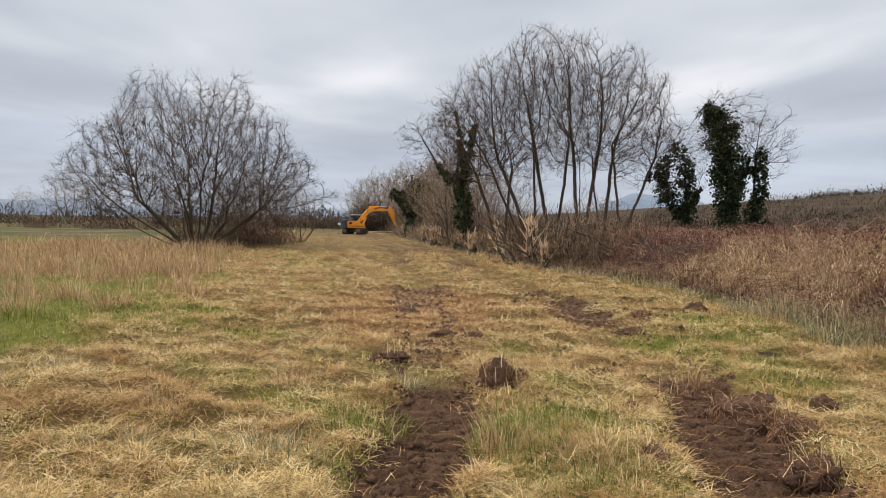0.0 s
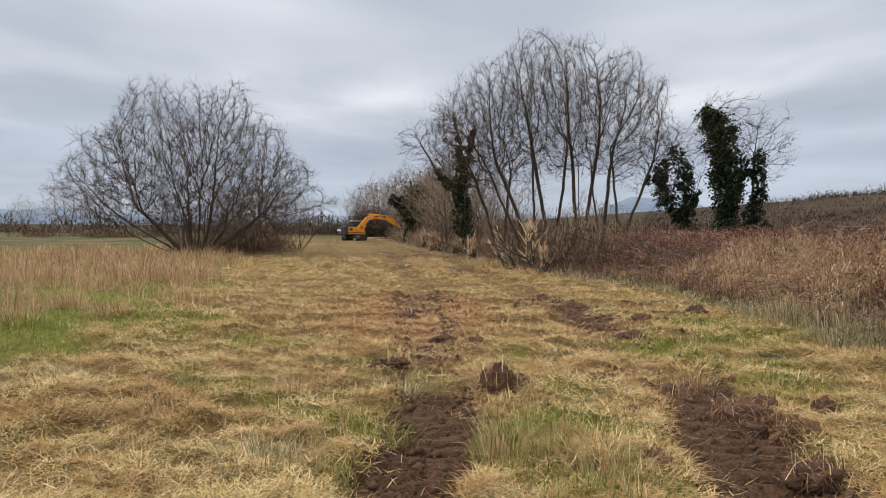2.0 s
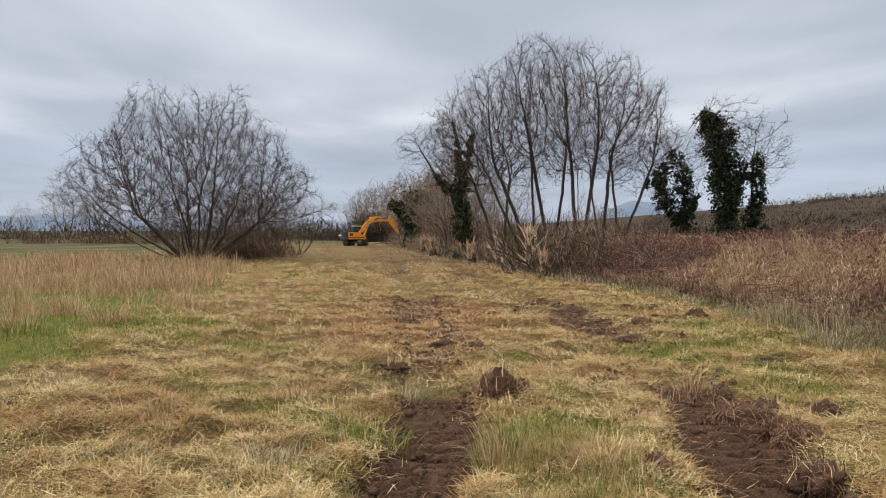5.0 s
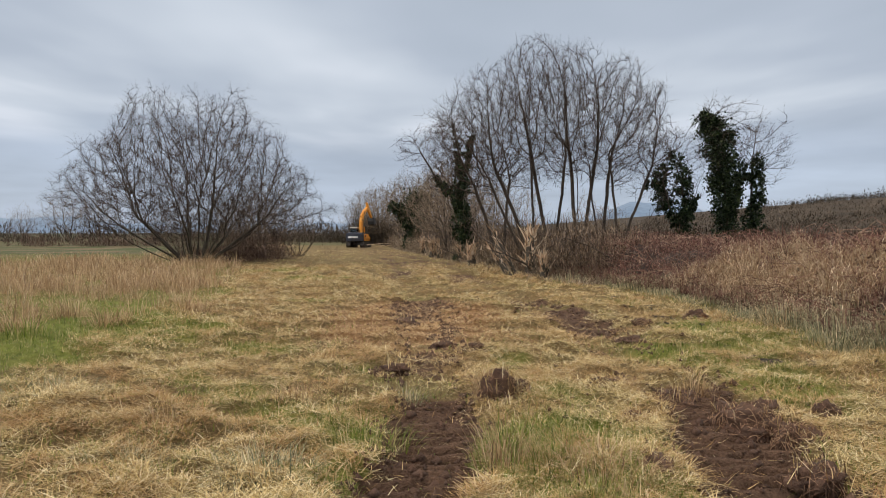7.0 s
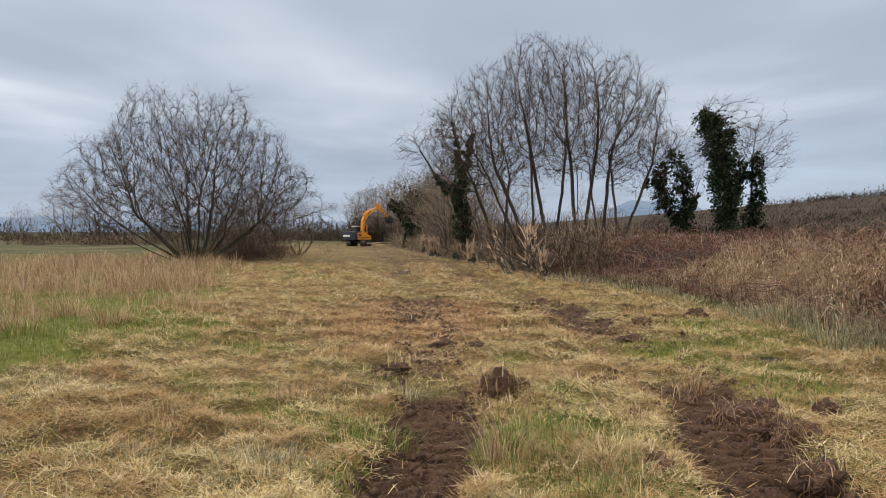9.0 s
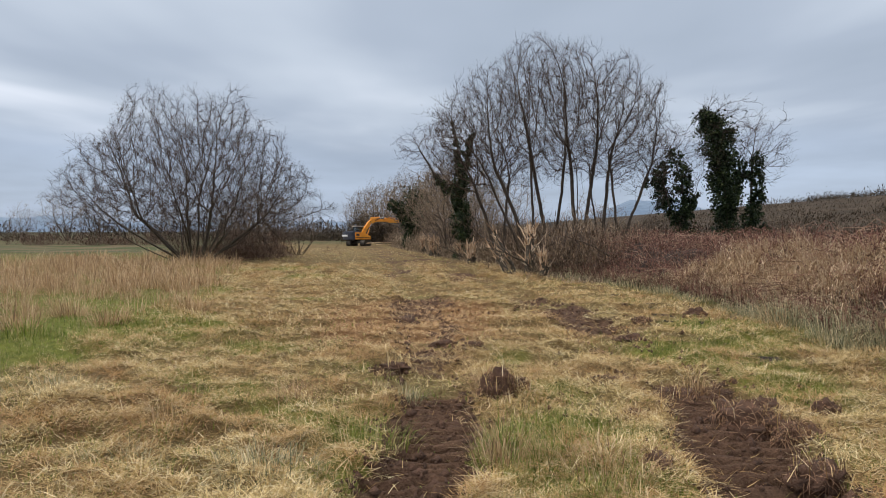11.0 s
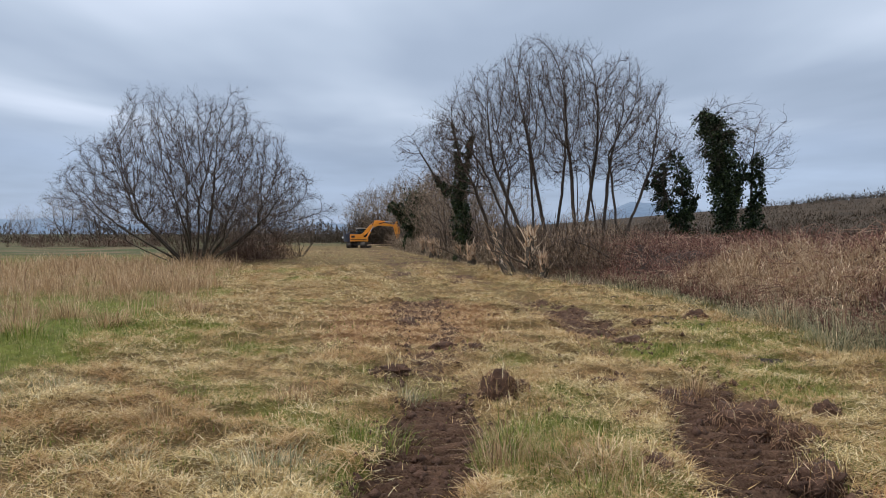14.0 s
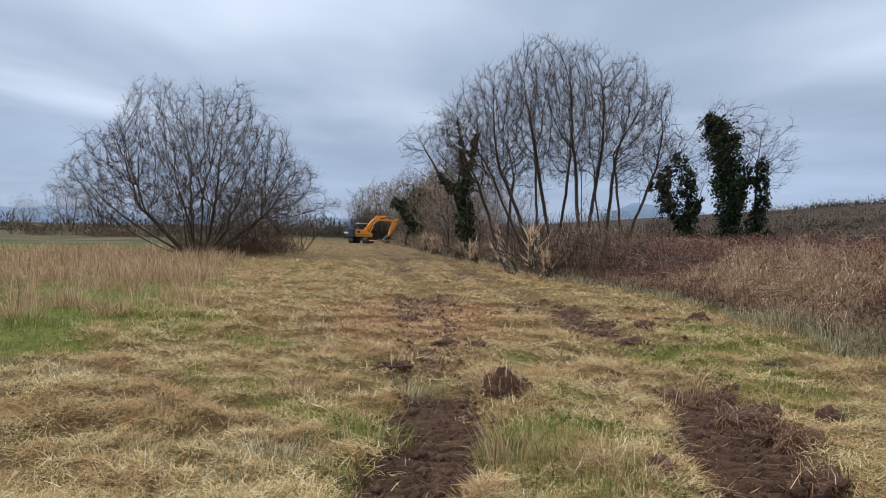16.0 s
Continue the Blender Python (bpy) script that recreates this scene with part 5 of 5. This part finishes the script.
    part("cab_glass", prism([(-0.18, 1.45), (1.18, 1.45), (0.98, 2.68), (-0.18, 2.68)], 1.192, 1.205, 0), GLASS, house, "side window")
    part("cab_glass", prism([(-0.18, 1.45), (1.18, 1.45), (0.98, 2.68), (-0.18, 2.68)], 0.315, 0.328, 0), GLASS, house, "side window")
    part("cab_glass", prism([(1.235, 1.45), (1.25, 1.45), (0.99, 2.68), (0.975, 2.68)], 0.37, 1.15, 0), GLASS, house, "windscreen")
    part("seat", prism([(0.05, 1.42), (0.6, 1.42), (0.6, 1.75), (0.22, 1.8), (0.12, 2.35), (0.0, 2.35)], 0.5, 1.0, 0.04), RUBBER, house)
    # boom: along its own x from foot to elbow, cranked upwards
    outline = [(-0.12, -0.16), (0.5, -0.05), (1.85, 0.62), (2.7, 0.72), (4.2, 0.18), (BOOM + 0.10, -0.12), (BOOM + 0.10, 0.12), (4.55, 0.36), (2.9, 1.20), (2.3, 1.28), (1.55, 1.12), (0.15, 0.22), (-0.12, 0.14)]
    boom = part("boom", prism(outline, -0.20, 0.20, 0.03), ORANGE, ex, "cranked orange boom")
    part("stick_cylinder", rod((2.35, 0, 1.45), (3.7, 0, 1.02), 0.10), ORANGE, boom)
    part("cylinder_rod", rod((3.6, 0, 1.05), (4.75, 0, 0.62), 0.05), CHROME, boom)
    part("cylinder_bracket", prism([(2.15, 1.2), (2.6, 1.2), (2.45, 1.55), (2.25, 1.55)], -0.1, 0.1, 0.02), ORANGE, boom)
    part("lettering_bar", block(2.75, 3.55, -0.215, -0.201, 0.86, 0.98, 0), RUBBER, boom, "dark bar of lettering")
    part("work_lamp", block(1.75, 1.9, -0.27, -0.2, 1.0, 1.14, 0.02), RUBBER, boom)
    for side in (-1, 1):
        part("boom_cylinder", rod((0.55, side * 0.32, -0.55), (1.3, side * 0.32, 0.2), 0.085), ORANGE, boom)
        part("boom_rod", rod((1.25, side * 0.32, 0.15), (1.95, side * 0.3, 0.85), 0.045), CHROME, boom)
    # stick: along its own x from elbow to tool pin
    stick = part("stick", prism([(-0.62, 0.34), (-0.55, 0.50), (0.1, 0.42), (STICK + 0.08, 0.10), (STICK + 0.08, -0.10), (0.2, -0.24), (-0.15, -0.14)], -0.15, 0.15, 0.03), ORANGE, ex, "orange dipper stick")
    part("tool_cylinder", rod((0.1, 0, 0.58), (1.25, 0, 0.42), 0.075), ORANGE, stick)
    part("cylinder_rod", rod((1.2, 0, 0.43), (1.95, 0, 0.34), 0.04), CHROME, stick)
    part("tool_link", prism([(1.85, 0.36), (2.0, 0.38), (2.5, 0.12), (2.42, 0.02)], -0.12, 0.12, 0.02), RUBBER, stick)
    # shear and flail head: along its own x away from the pin
    tool = part("cutting_head", prism([(-0.10, -0.14), (0.30, -0.42), (0.75, -0.50), (0.98, -0.25), (1.0, 0.15), (0.70, 0.42), (0.25, 0.36), (-0.10, 0.14)], -0.48, 0.48, 0.04), RUBBER, ex, "dark steel flail head")
    part("drum", rod((0.86, -0.44, -0.12), (0.86, 0.44, -0.12), 0.24, 16), IRON, tool)
    for k in range(7):
        a = k * 0.9
        part("flail_tooth", block(-0.05, 0.09, -0.04, 0.04, -0.05, 0.05, 0.01), IRON, tool).matrix_basis = (
            Matrix.Translation((0.86 + 0.25 * math.cos(a), -0.38 + 0.127 * k, -0.12 + 0.25 * math.sin(a))) @ Matrix.Rotation(-a, 4, "Y"))
    part("push_bar", prism([(0.55, 0.40), (1.15, 0.72), (1.20, 0.62), (0.72, 0.36)], -0.42, 0.42, 0.02), IRON, tool)
    return ex, house, boom, stick, tool


excavator, house, boom, stick, tool = build_excavator()

# seconds, and in degrees: slewing from due right, lift of the boom, stick and head against the level
POSES = [
    (0, 22, 25, -64, -64),
    (0.3, 11, 12, -67, -67),
    (0.5, 13, 14, -61, -61),
    (1, 6, 25, -69, -69),
    (1.2, 27, 29, -37, -60),
    (1.5, 38, 43, -11, -60),
    (1.8, 19, 19, -25, -66),
    (2, 28, 19, -29, -70),
    (2.1, 9, 15, -46, -72),
    (2.4, 33, 28, -93, -93),
    (2.5, 6, 24, -78, -80),
    (2.7, 6, 21, -71, -84),
    (3, 6, 21, -58, -90),
    (3.3, 6, 32, -8, -96),
    (3.5, 35, 38, -21, -100),
    (3.9, 21, 38, -36, -84),
    (4, 29, 36, -49, -80),
    (4.2, 6, 26, -60, -75),
    (6.3, 47, 27, -42, -42),
    (6.5, 60, 44, -21, -21),
    (6.7, 62, 38, -15, -40),
    (6.9, 75, 51, -18, -60),
    (7, 77, 59, -38, -70),
    (7.1, 60, 47, -53, -53),
    (7.3, 46, 30, -50, -50),
    (7.5, 69, 43, -15, -15),
    (7.7, 61, 44, -23, -23),
    (8, 56, 46, -40, -60),
    (8.1, 68, 50, -38, -64),
    (8.3, 57, 38, -29, -72),
    (8.5, 54, 39, -30, -80),
    (8.7, 62, 38, -46, -68),
    (8.9, 57, 53, -38, -56),
    (9, 49, 55, -33, -50),
    (9.2, 47, 43, -16, -53),
    (11.3, 38, 23, 0, -88),
    (11.5, 32, 22, -15, -92),
    (11.9, 20, 29, -76, -98),
    (12, 29, 27, -79, -100),
    (12.2, 26, 25, -68, -90),
    (12.5, 37, 42, -44, -75),
    (12.8, 31, 29, -30, -78),
    (13, 13, 27, -78, -80),
    (13.5, 6, 19, -82, -85),
    (14, 13, 20, -78, -90),
    (14.3, 28, 24, -94, -94),
    (14.5, 41, 21, -66, -95),
    (15, 65, 23, -87, -100),
    (15.3, 66, 21, -76, -109),
    (15.4, 105, 30, -75, -111),
    (15.5, 160, 24, -74, -114),
    (15.6, 106, 27, -79, -117),
    (15.7, 52, 28, -91, -120),
    (16, 30, 22, -113, -113),
]
EX_PLACE = [(0.0, -12.55, 98.0), (4.2, -12.50, 98.0), (6.3, -11.85, 98.0), (16.0, -11.80, 98.0)]


# ---------------------------------------------------------------- drifting cloud deck
def build_clouds():
    m = bpy.data.materials.new("cloud_deck")
    m.use_nodes = True
    nt = m.node_tree
    nt.nodes.clear()
    N, L = nt.nodes.new, nt.links.new
    out, em, tr, mx = N("ShaderNodeOutputMaterial"), N("ShaderNodeEmission"), N("ShaderNodeBsdfTransparent"), N("ShaderNodeMixShader")
    tc = N("ShaderNodeTexCoord")
    mp = N("ShaderNodeMapping")
    mp.inputs["Scale"].default_value = (0.0011, 0.00058, 1)
    mp.inputs["Location"].default_value = (3.3, 1.4, 0)
    L(tc.outputs["Object"], mp.inputs["Vector"])
    n = N("ShaderNodeTexNoise")
    n.inputs["Scale"].default_value, n.inputs["Detail"].default_value, n.inputs["Roughness"].default_value = 1.0, 4, 0.42
    n.inputs["Distortion"].default_value = 0.1
    L(mp.outputs[0], n.inputs["Vector"])
    col = ramp_node(nt, n.outputs["Fac"], [(0.30, (0.36, 0.42, 0.50)), (0.46, (0.45, 0.51, 0.60)), (0.55, (0.58, 0.64, 0.72)), (0.67, (0.83, 0.87, 0.94))])
    L(col, em.inputs["Color"])
    # fades out overhead and towards the horizon
    geo, ln, mul = N("ShaderNodeNewGeometry"), N("ShaderNodeVectorMath"), N("ShaderNodeMath")
    ln.operation = "LENGTH"
    L(geo.outputs["Position"], ln.inputs[0])
    near, far = N("ShaderNodeMapRange"), N("ShaderNodeMapRange")
    near.inputs["From Min"].default_value, near.inputs["From Max"].default_value = 600, 1000
    far.inputs["From Min"].default_value, far.inputs["From Max"].default_value = 2300, 4200
    far.inputs["To Min"].default_value, far.inputs["To Max"].default_value = 0.9, 0.0
    far.interpolation_type = "SMOOTHSTEP"
    L(ln.outputs["Value"], near.inputs["Value"])
    L(ln.outputs["Value"], far.inputs["Value"])
    mul.operation = "MULTIPLY"
    L(near.outputs[0], mul.inputs[0])
    L(far.outputs[0], mul.inputs[1])
    L(mul.outputs[0], mx.inputs[0])
    L(tr.outputs[0], mx.inputs[1])
    L(em.outputs[0], mx.inputs[2])
    L(mx.outputs[0], out.inputs[0])
    bm = bmesh.new()
    bmesh.ops.create_grid(bm, x_segments=24, y_segments=24, size=1)
    for v in bm.verts:
        v.co = (v.co.x * 4200 - 300, v.co.y * 3000 + 1900, 420)
    return tagged(part("cloud_deck", bm, m, None), "grey-blue layered clouds with brighter breaks", "clouds", kind="structure")


clouds = build_clouds()


# ---------------------------------------------------------------- torn stumps, stems and turf
def splintered_stump(seed, height, radius, lean=0, lean_to=0, spikes=26, label="trunk torn off by the flail with pale splintered wood"):
    """A torn-off trunk: bark below, long uneven splinters above."""
    rng = np.random.default_rng(seed)
    stump = tagged(new("splintered_stump"), label, "tree stump")
    l, a = radians(lean), radians(lean_to)
    d = np.array([math.sin(l) * math.cos(a), math.sin(l) * math.sin(a), math.cos(l)])
    u = np.linspace(-0.15, 1, 7)
    base = Tubes()
    pts = d[None] * (u * height * 0.72)[:, None] + rng.normal(size=(7, 3)) * 0.02
    base.add(pts, radius * (1.2 - 0.75 * np.clip(u, 0, 1) ** 1.5), 9)
    attach("trunk", base.mesh("trunk", BARK), stump)
    sp = Tubes()
    for k in range(spikes * 3):
        az, q = rng.uniform(0, 6.28), radius * math.sqrt(rng.uniform(0, 1)) * 0.95
        root = d * height * rng.uniform(0.12, 0.74) + np.array([math.cos(az) * q, math.sin(az) * q, 0])
        out = d + np.array([math.cos(az), math.sin(az), 0]) * rng.uniform(0, 0.4) + rng.normal(size=3) * 0.28
        n = min(height, 1.5) * rng.uniform(0.08, 0.20 + 0.22 * (k % 3 == 0))
        tip = root + out * n
        mid = (root + tip) / 2 + rng.normal(size=3) * 0.03
        w = rng.uniform(0.008, 0.028) * (max(radius, 0.11) / 0.15)
        sp.add([root, mid, tip], [w, w * 0.8, 0.003], 4)
    attach("torn_wood", sp.mesh("torn_wood", WOOD), stump, "pale orange torn wood")
    return stump


def put(ob, x, y, dz=0.0, turn=0):
    ob.location = (x, y, float(ground_z(x, y)) + dz)
    ob.rotation_euler.z = radians(turn)
    return ob


for seed, sx, sy, h, r, lean, to, n in [
    (1, 3.35, 26.4, 2.3, 0.20, 4, 250, 70), (2, 2.85, 26.5, 2.7, 0.07, 28, 170, 12), (3, 3.60, 24.6, 1.15, 0.13, 12, 250, 54), (4, 2.55, 26.2, 1.8, 0.11, 34, 165, 16),
    (5, 1.50, 35.6, 1.35, 0.20, 6, 220, 74), (6, 4.8, 25.0, 1.35, 0.10, 20, 20, 18), (10, 1.1, 41.0, 1.3, 0.12, 15, 230, 40), (14, -0.7, 50.0, 1.5, 0.22, 8, 230, 80), (15, -0.2, 47.5, 1.2, 0.14, 10, 200, 40), (16, -1.6, 58.0, 1.6, 0.18, 8, 230, 60), (11, 2.7, 31.5, 1.1, 0.12, 10, 190, 22),
    (13, 5.3, 24.6, 1.0, 0.08, 24, 300, 16), (8, -0.1, 52.0, 1.7, 0.09, 12, 200, 24)]:
    tagged(put(splintered_stump(seed, h, r, lean, to, n), sx, sy), group="flailed stumps along the hedge")


def torn_branch(name, seed, length, r, forks, label, mat=None):
    rng = np.random.default_rng(seed)
    u = np.linspace(0, 1, 9)
    main = np.stack([u * length, 0.05 * length * np.sin(u * 5 + seed), 0.04 * length * np.sin(u * 3.1) + r], 1) + rng.normal(size=(9, 3)) * r * 0.4
    ob = tagged(new(name), label, "branch")
    t = Tubes()
    t.add(main, r * (1 - 0.75 * u), 7)
    attach("stem", t.mesh("stem", mat or WOOD), ob)
    t = Tubes()
    for k in range(forks):
        i = rng.integers(2, 8)
        d = np.array([rng.uniform(0.2, 1), rng.normal() * 0.7, rng.uniform(-0.1, 0.8)])
        n = length * rng.uniform(0.12, 0.3)
        t.add([main[i], main[i] + d * n * 0.5, main[i] + d * n + rng.normal(size=3) * 0.05], [r * 0.45, r * 0.3, 0.004], 4)
    tagged(attach("brushwood", t.mesh("brushwood", TWIG), ob), kind="stuff")
    return ob


put(torn_branch("fallen_log", 3, 4.6, 0.07, 6, "long pale felled trunk lying before the hedge"), -10.6, 96.5, 0.30, 2)
put(torn_branch("felled_branch", 4, 2.6, 0.06, 5, "broken pale branch lying by the machine"), -9.2, 95.8, 0.1, 20)
for seed, bx, by, dz, turn, n in ((5, 2.2, 26.3, 0.9, 120, 2.2), (6, 3.2, 25.6, 0.35, 200, 1.8), (7, 4.3, 24.8, 0.3, 150, 1.6), (8, 1.0, 38.2, 0.3, 170, 1.6), (9, 5.6, 23.2, 0.5, 160, 1.7), (10, 3.9, 26.6, 0.9, 10, 1.9)):
    ob = put(torn_branch("torn_branch", seed, n, 0.04, 8, "torn leafless branch hanging in the flailed hedge", BARK_PALE), bx, by, dz, turn)
    ob.rotation_euler.y = radians(-22)


def turf_clod(seed, sx, sy, sz, roots=60, straw=0, label="upturned clod of dark wet turf"):
    """A torn lump of soil, with hanging roots and straw on it."""
    rng = np.random.default_rng(seed)
    bm = bmesh.new()
    bmesh.ops.create_icosphere(bm, subdivisions=4, radius=1)
    off = Vector((seed * 3.1, seed * 1.7, 0))
    for v in bm.verts:
        p = v.co.copy()
        k = 1 + 0.55 * noise.noise(p * 1.6 + off) + 0.26 * noise.noise(p * 4 + off) + 0.20 * noise.noise(p * 9 + off) + 0.12 * noise.noise(p * 20 + off)
        v.co = Vector((p.x * sx * k, p.y * sy * k, max(p.z, -0.35) * sz * k))
    clod = tagged(new("turf_clod"), label, "clod")
    body = part("soil", bm, SOIL, clod, smooth=True)
    verts = np.array([v.co[:] for v in body.data.vertices])
    t = Tubes()
    for k in range(roots * 3):
        p = verts[rng.integers(len(verts))]
        if p[2] < -0.1 * sz:
            continue
        nn = p / (np.linalg.norm(p) + 1e-6)
        d = normed(np.cross(nn, rng.normal(size=3))) + nn * 0.25 + np.array([0, 0, -0.2])
        n = rng.uniform(0.04, 0.15)
        q = p + d * n * 0.5
        t.add([p * 0.97, q, q + d * n * 0.4 - nn * n * 0.2 + np.array([0, 0, -n * 0.3])], [0.0035, 0.003, 0.001], 3)
    tagged(attach("root_mat", t.mesh("root_mat", ROOTS), clod, "fine brown roots"), kind="stuff")
    if straw:
        pick = verts[rng.integers(len(verts), size=straw)]
        pick = pick[pick[:, 2] > 0.1 * sz]
        v, tr = blades(rng, pick, rng.uniform(0.08, 0.28, len(pick)), rng.uniform(0.1, 1.3, len(pick)), rng.uniform(0.003, 0.006, len(pick)), 0.6)
        attach("straw", tri_mesh("straw", v, tr, STRAW), clod, "straw stuck to it")
    return clod


for k, (cx, cy, sx, sy, sz, roots, straw, turn) in enumerate([
    (0.54, 6.75, 0.16, 0.15, 0.27, 260, 420, 20), (2.62, 5.95, 0.22, 0.38, 0.17, 620, 160, 25), (2.85, 5.55, 0.18, 0.20, 0.12, 520, 70, 0), (2.50, 4.62, 0.19, 0.13, 0.14, 160, 90, 10), (3.45, 6.2, 0.10, 0.09, 0.10, 40, 10, 0),
    (2.45, 7.25, 0.24, 0.24, 0.10, 420, 120, 60), (1.72, 7.4, 0.14, 0.10, 0.07, 40, 40, 0), (1.68, 6.05, 0.09, 0.09, 0.08, 40, 20, 0), (1.47, 4.72, 0.09, 0.15, 0.07, 90, 60, 0), (0.74, 7.0, 0.12, 0.10, 0.10, 50, 30, 0),
    (2.95, 6.35, 0.14, 0.12, 0.10, 80, 20, 40), (-0.55, 8.2, 0.16, 0.10, 0.06, 20, 90, 0), (0.0, 10.3, 0.18, 0.2, 0.10, 60, 40, 0), (-0.75, 12.6, 0.28, 0.3, 0.10, 60, 30, 0),
    (2.9, 10.8, 0.25, 0.18, 0.08, 60, 30, 20), (3.55, 12.4, 0.16, 0.14, 0.09, 40, 30, 0), (4.8, 13.2, 0.2, 0.15, 0.14, 40, 40, 0), (0.45, 9.6, 0.16, 0.14, 0.08, 40, 30, 0)]):
    tagged(put(turf_clod(k + 1, sx, sy, sz, roots, straw), cx, cy, 0.02 - 0.0, turn), group="turf clods by the tracks")


def tussock(seed, count, height, spread, mat, width, label, category="grass tussock"):
    rng = np.random.default_rng(seed)
    az, q = rng.uniform(0, 6.28, count), spread * np.sqrt(rng.uniform(0, 1, count))
    pos = np.stack([np.cos(az) * q, np.sin(az) * q, np.full(count, -0.02)], 1)
    v, t = blades(rng, pos, height * rng.uniform(0.45, 1.2, count), 0.1 + 0.9 * q / spread * rng.uniform(0.3, 1.2, count), width * rng.uniform(0.6, 1.4, count), rng.uniform(0.2, 1.1, count), az + rng.normal(size=count) * 0.5)
    return tagged(new("grass_tussock", tri_mesh("grass_tussock", v, t, mat)), label, category)


TUFTS = [(-0.45, 5.6, 0.42, 0.20, 0), (-0.62, 5.3, 0.35, 0.22, 0), (0.55, 5.3, 0.40, 0.2, 0), (0.95, 5.15, 0.36, 0.22, 0), (0.72, 4.75, 0.34, 0.2, 0), (1.2, 4.85, 0.30, 0.22, 0), (1.05, 4.5, 0.34, 0.22, 1), (0.85, 5.6, 0.3, 0.18, 0),
         (0.42, 4.9, 0.36, 0.16, 1), (0.5, 7.0, 0.35, 0.14, 1), (-6.0, 12.4, 0.50, 0.30, 1), (-7.3, 13.6, 0.55, 0.3, 1), (-4.9, 12.0, 0.42, 0.35, 0), (-7.0, 11.3, 0.6, 0.3, 1), (-5.2, 14.5, 0.5, 0.3, 1), (-6.4, 10.6, 0.5, 0.3, 0),
         (-2.4, 6.0, 0.25, 0.25, 1), (-1.5, 6.8, 0.25, 0.2, 1), (-1.2, 4.6, 0.22, 0.3, 2), (-0.4, 7.1, 0.28, 0.15, 2), (-3.9, 6.9, 0.28, 0.35, 2), (-2.3, 5.0, 0.22, 0.3, 2), (2.75, 7.5, 0.32, 0.14, 1), (5.9, 10.2, 0.7, 0.4, 2), (6.3, 9.4, 0.75, 0.4, 2), (5.9, 12.0, 0.6, 0.35, 1), (6.2, 8.6, 0.7, 0.4, 2)]
for k, (tx, ty, h, s, kind) in enumerate(TUFTS):
    ob = tussock(200 + k, int((60 if kind == 0 else 160) + (240 if kind == 0 else 400) * s), h * (0.8 if kind == 0 else 1), s * 1.3, (GREEN, TALL, SEDGE)[kind], 0.0055 if ty < 9 else 0.008,
                 ("fresh green grass tussock between the tracks", "tan dead grass tussock beside the strip", "drooping grey-green sedge tussock")[kind])
    tagged(put(ob, tx, ty), group="grass tussocks")


def motions():
    """The slewing, boom, stick and head of the excavator, and the drifting clouds."""
    times = [p[0] for p in POSES]
    rows = {ob: [] for ob in (house, boom, stick, tool)}
    body = []
    for k in range(161):
        t = k / 10
        swing, lift, reach, curl = (float(np.interp(t, times, [p[i] for p in POSES])) for i in (1, 2, 3, 4))
        x = float(np.interp(t, [p[0] for p in EX_PLACE], [p[1] for p in EX_PLACE]))
        body.append((t, pose(x, 98.0, float(ground_z(x, 98.0)) - 0.02, 0, 0, 80)))
        lift -= 4.5
        turn = Matrix.Rotation(radians(swing - 80), 4, "Z")
        b = turn @ Matrix.Translation((FOOT, -0.1, FOOT_Z)) @ Matrix.Rotation(-radians(lift), 4, "Y")
        elbow = b @ Vector((BOOM, 0, 0))
        s = Matrix.Translation(elbow) @ turn @ Matrix.Rotation(-radians(reach), 4, "Y")
        pin = s @ Vector((STICK, 0, 0))
        h = Matrix.Translation(pin) @ turn @ Matrix.Rotation(-radians(curl), 4, "Y")
        for ob, m in ((house, turn), (boom, b), (stick, s), (tool, h)):
            rows[ob].append((t, m))
    walk(excavator, [body[0], body[42], body[63], body[160]])
    for ob, r in rows.items():
        walk(ob, r)
    walk(clouds, [(0, pose(0, 0, 0)), (16, pose(420, 1650, 0))])


motions()
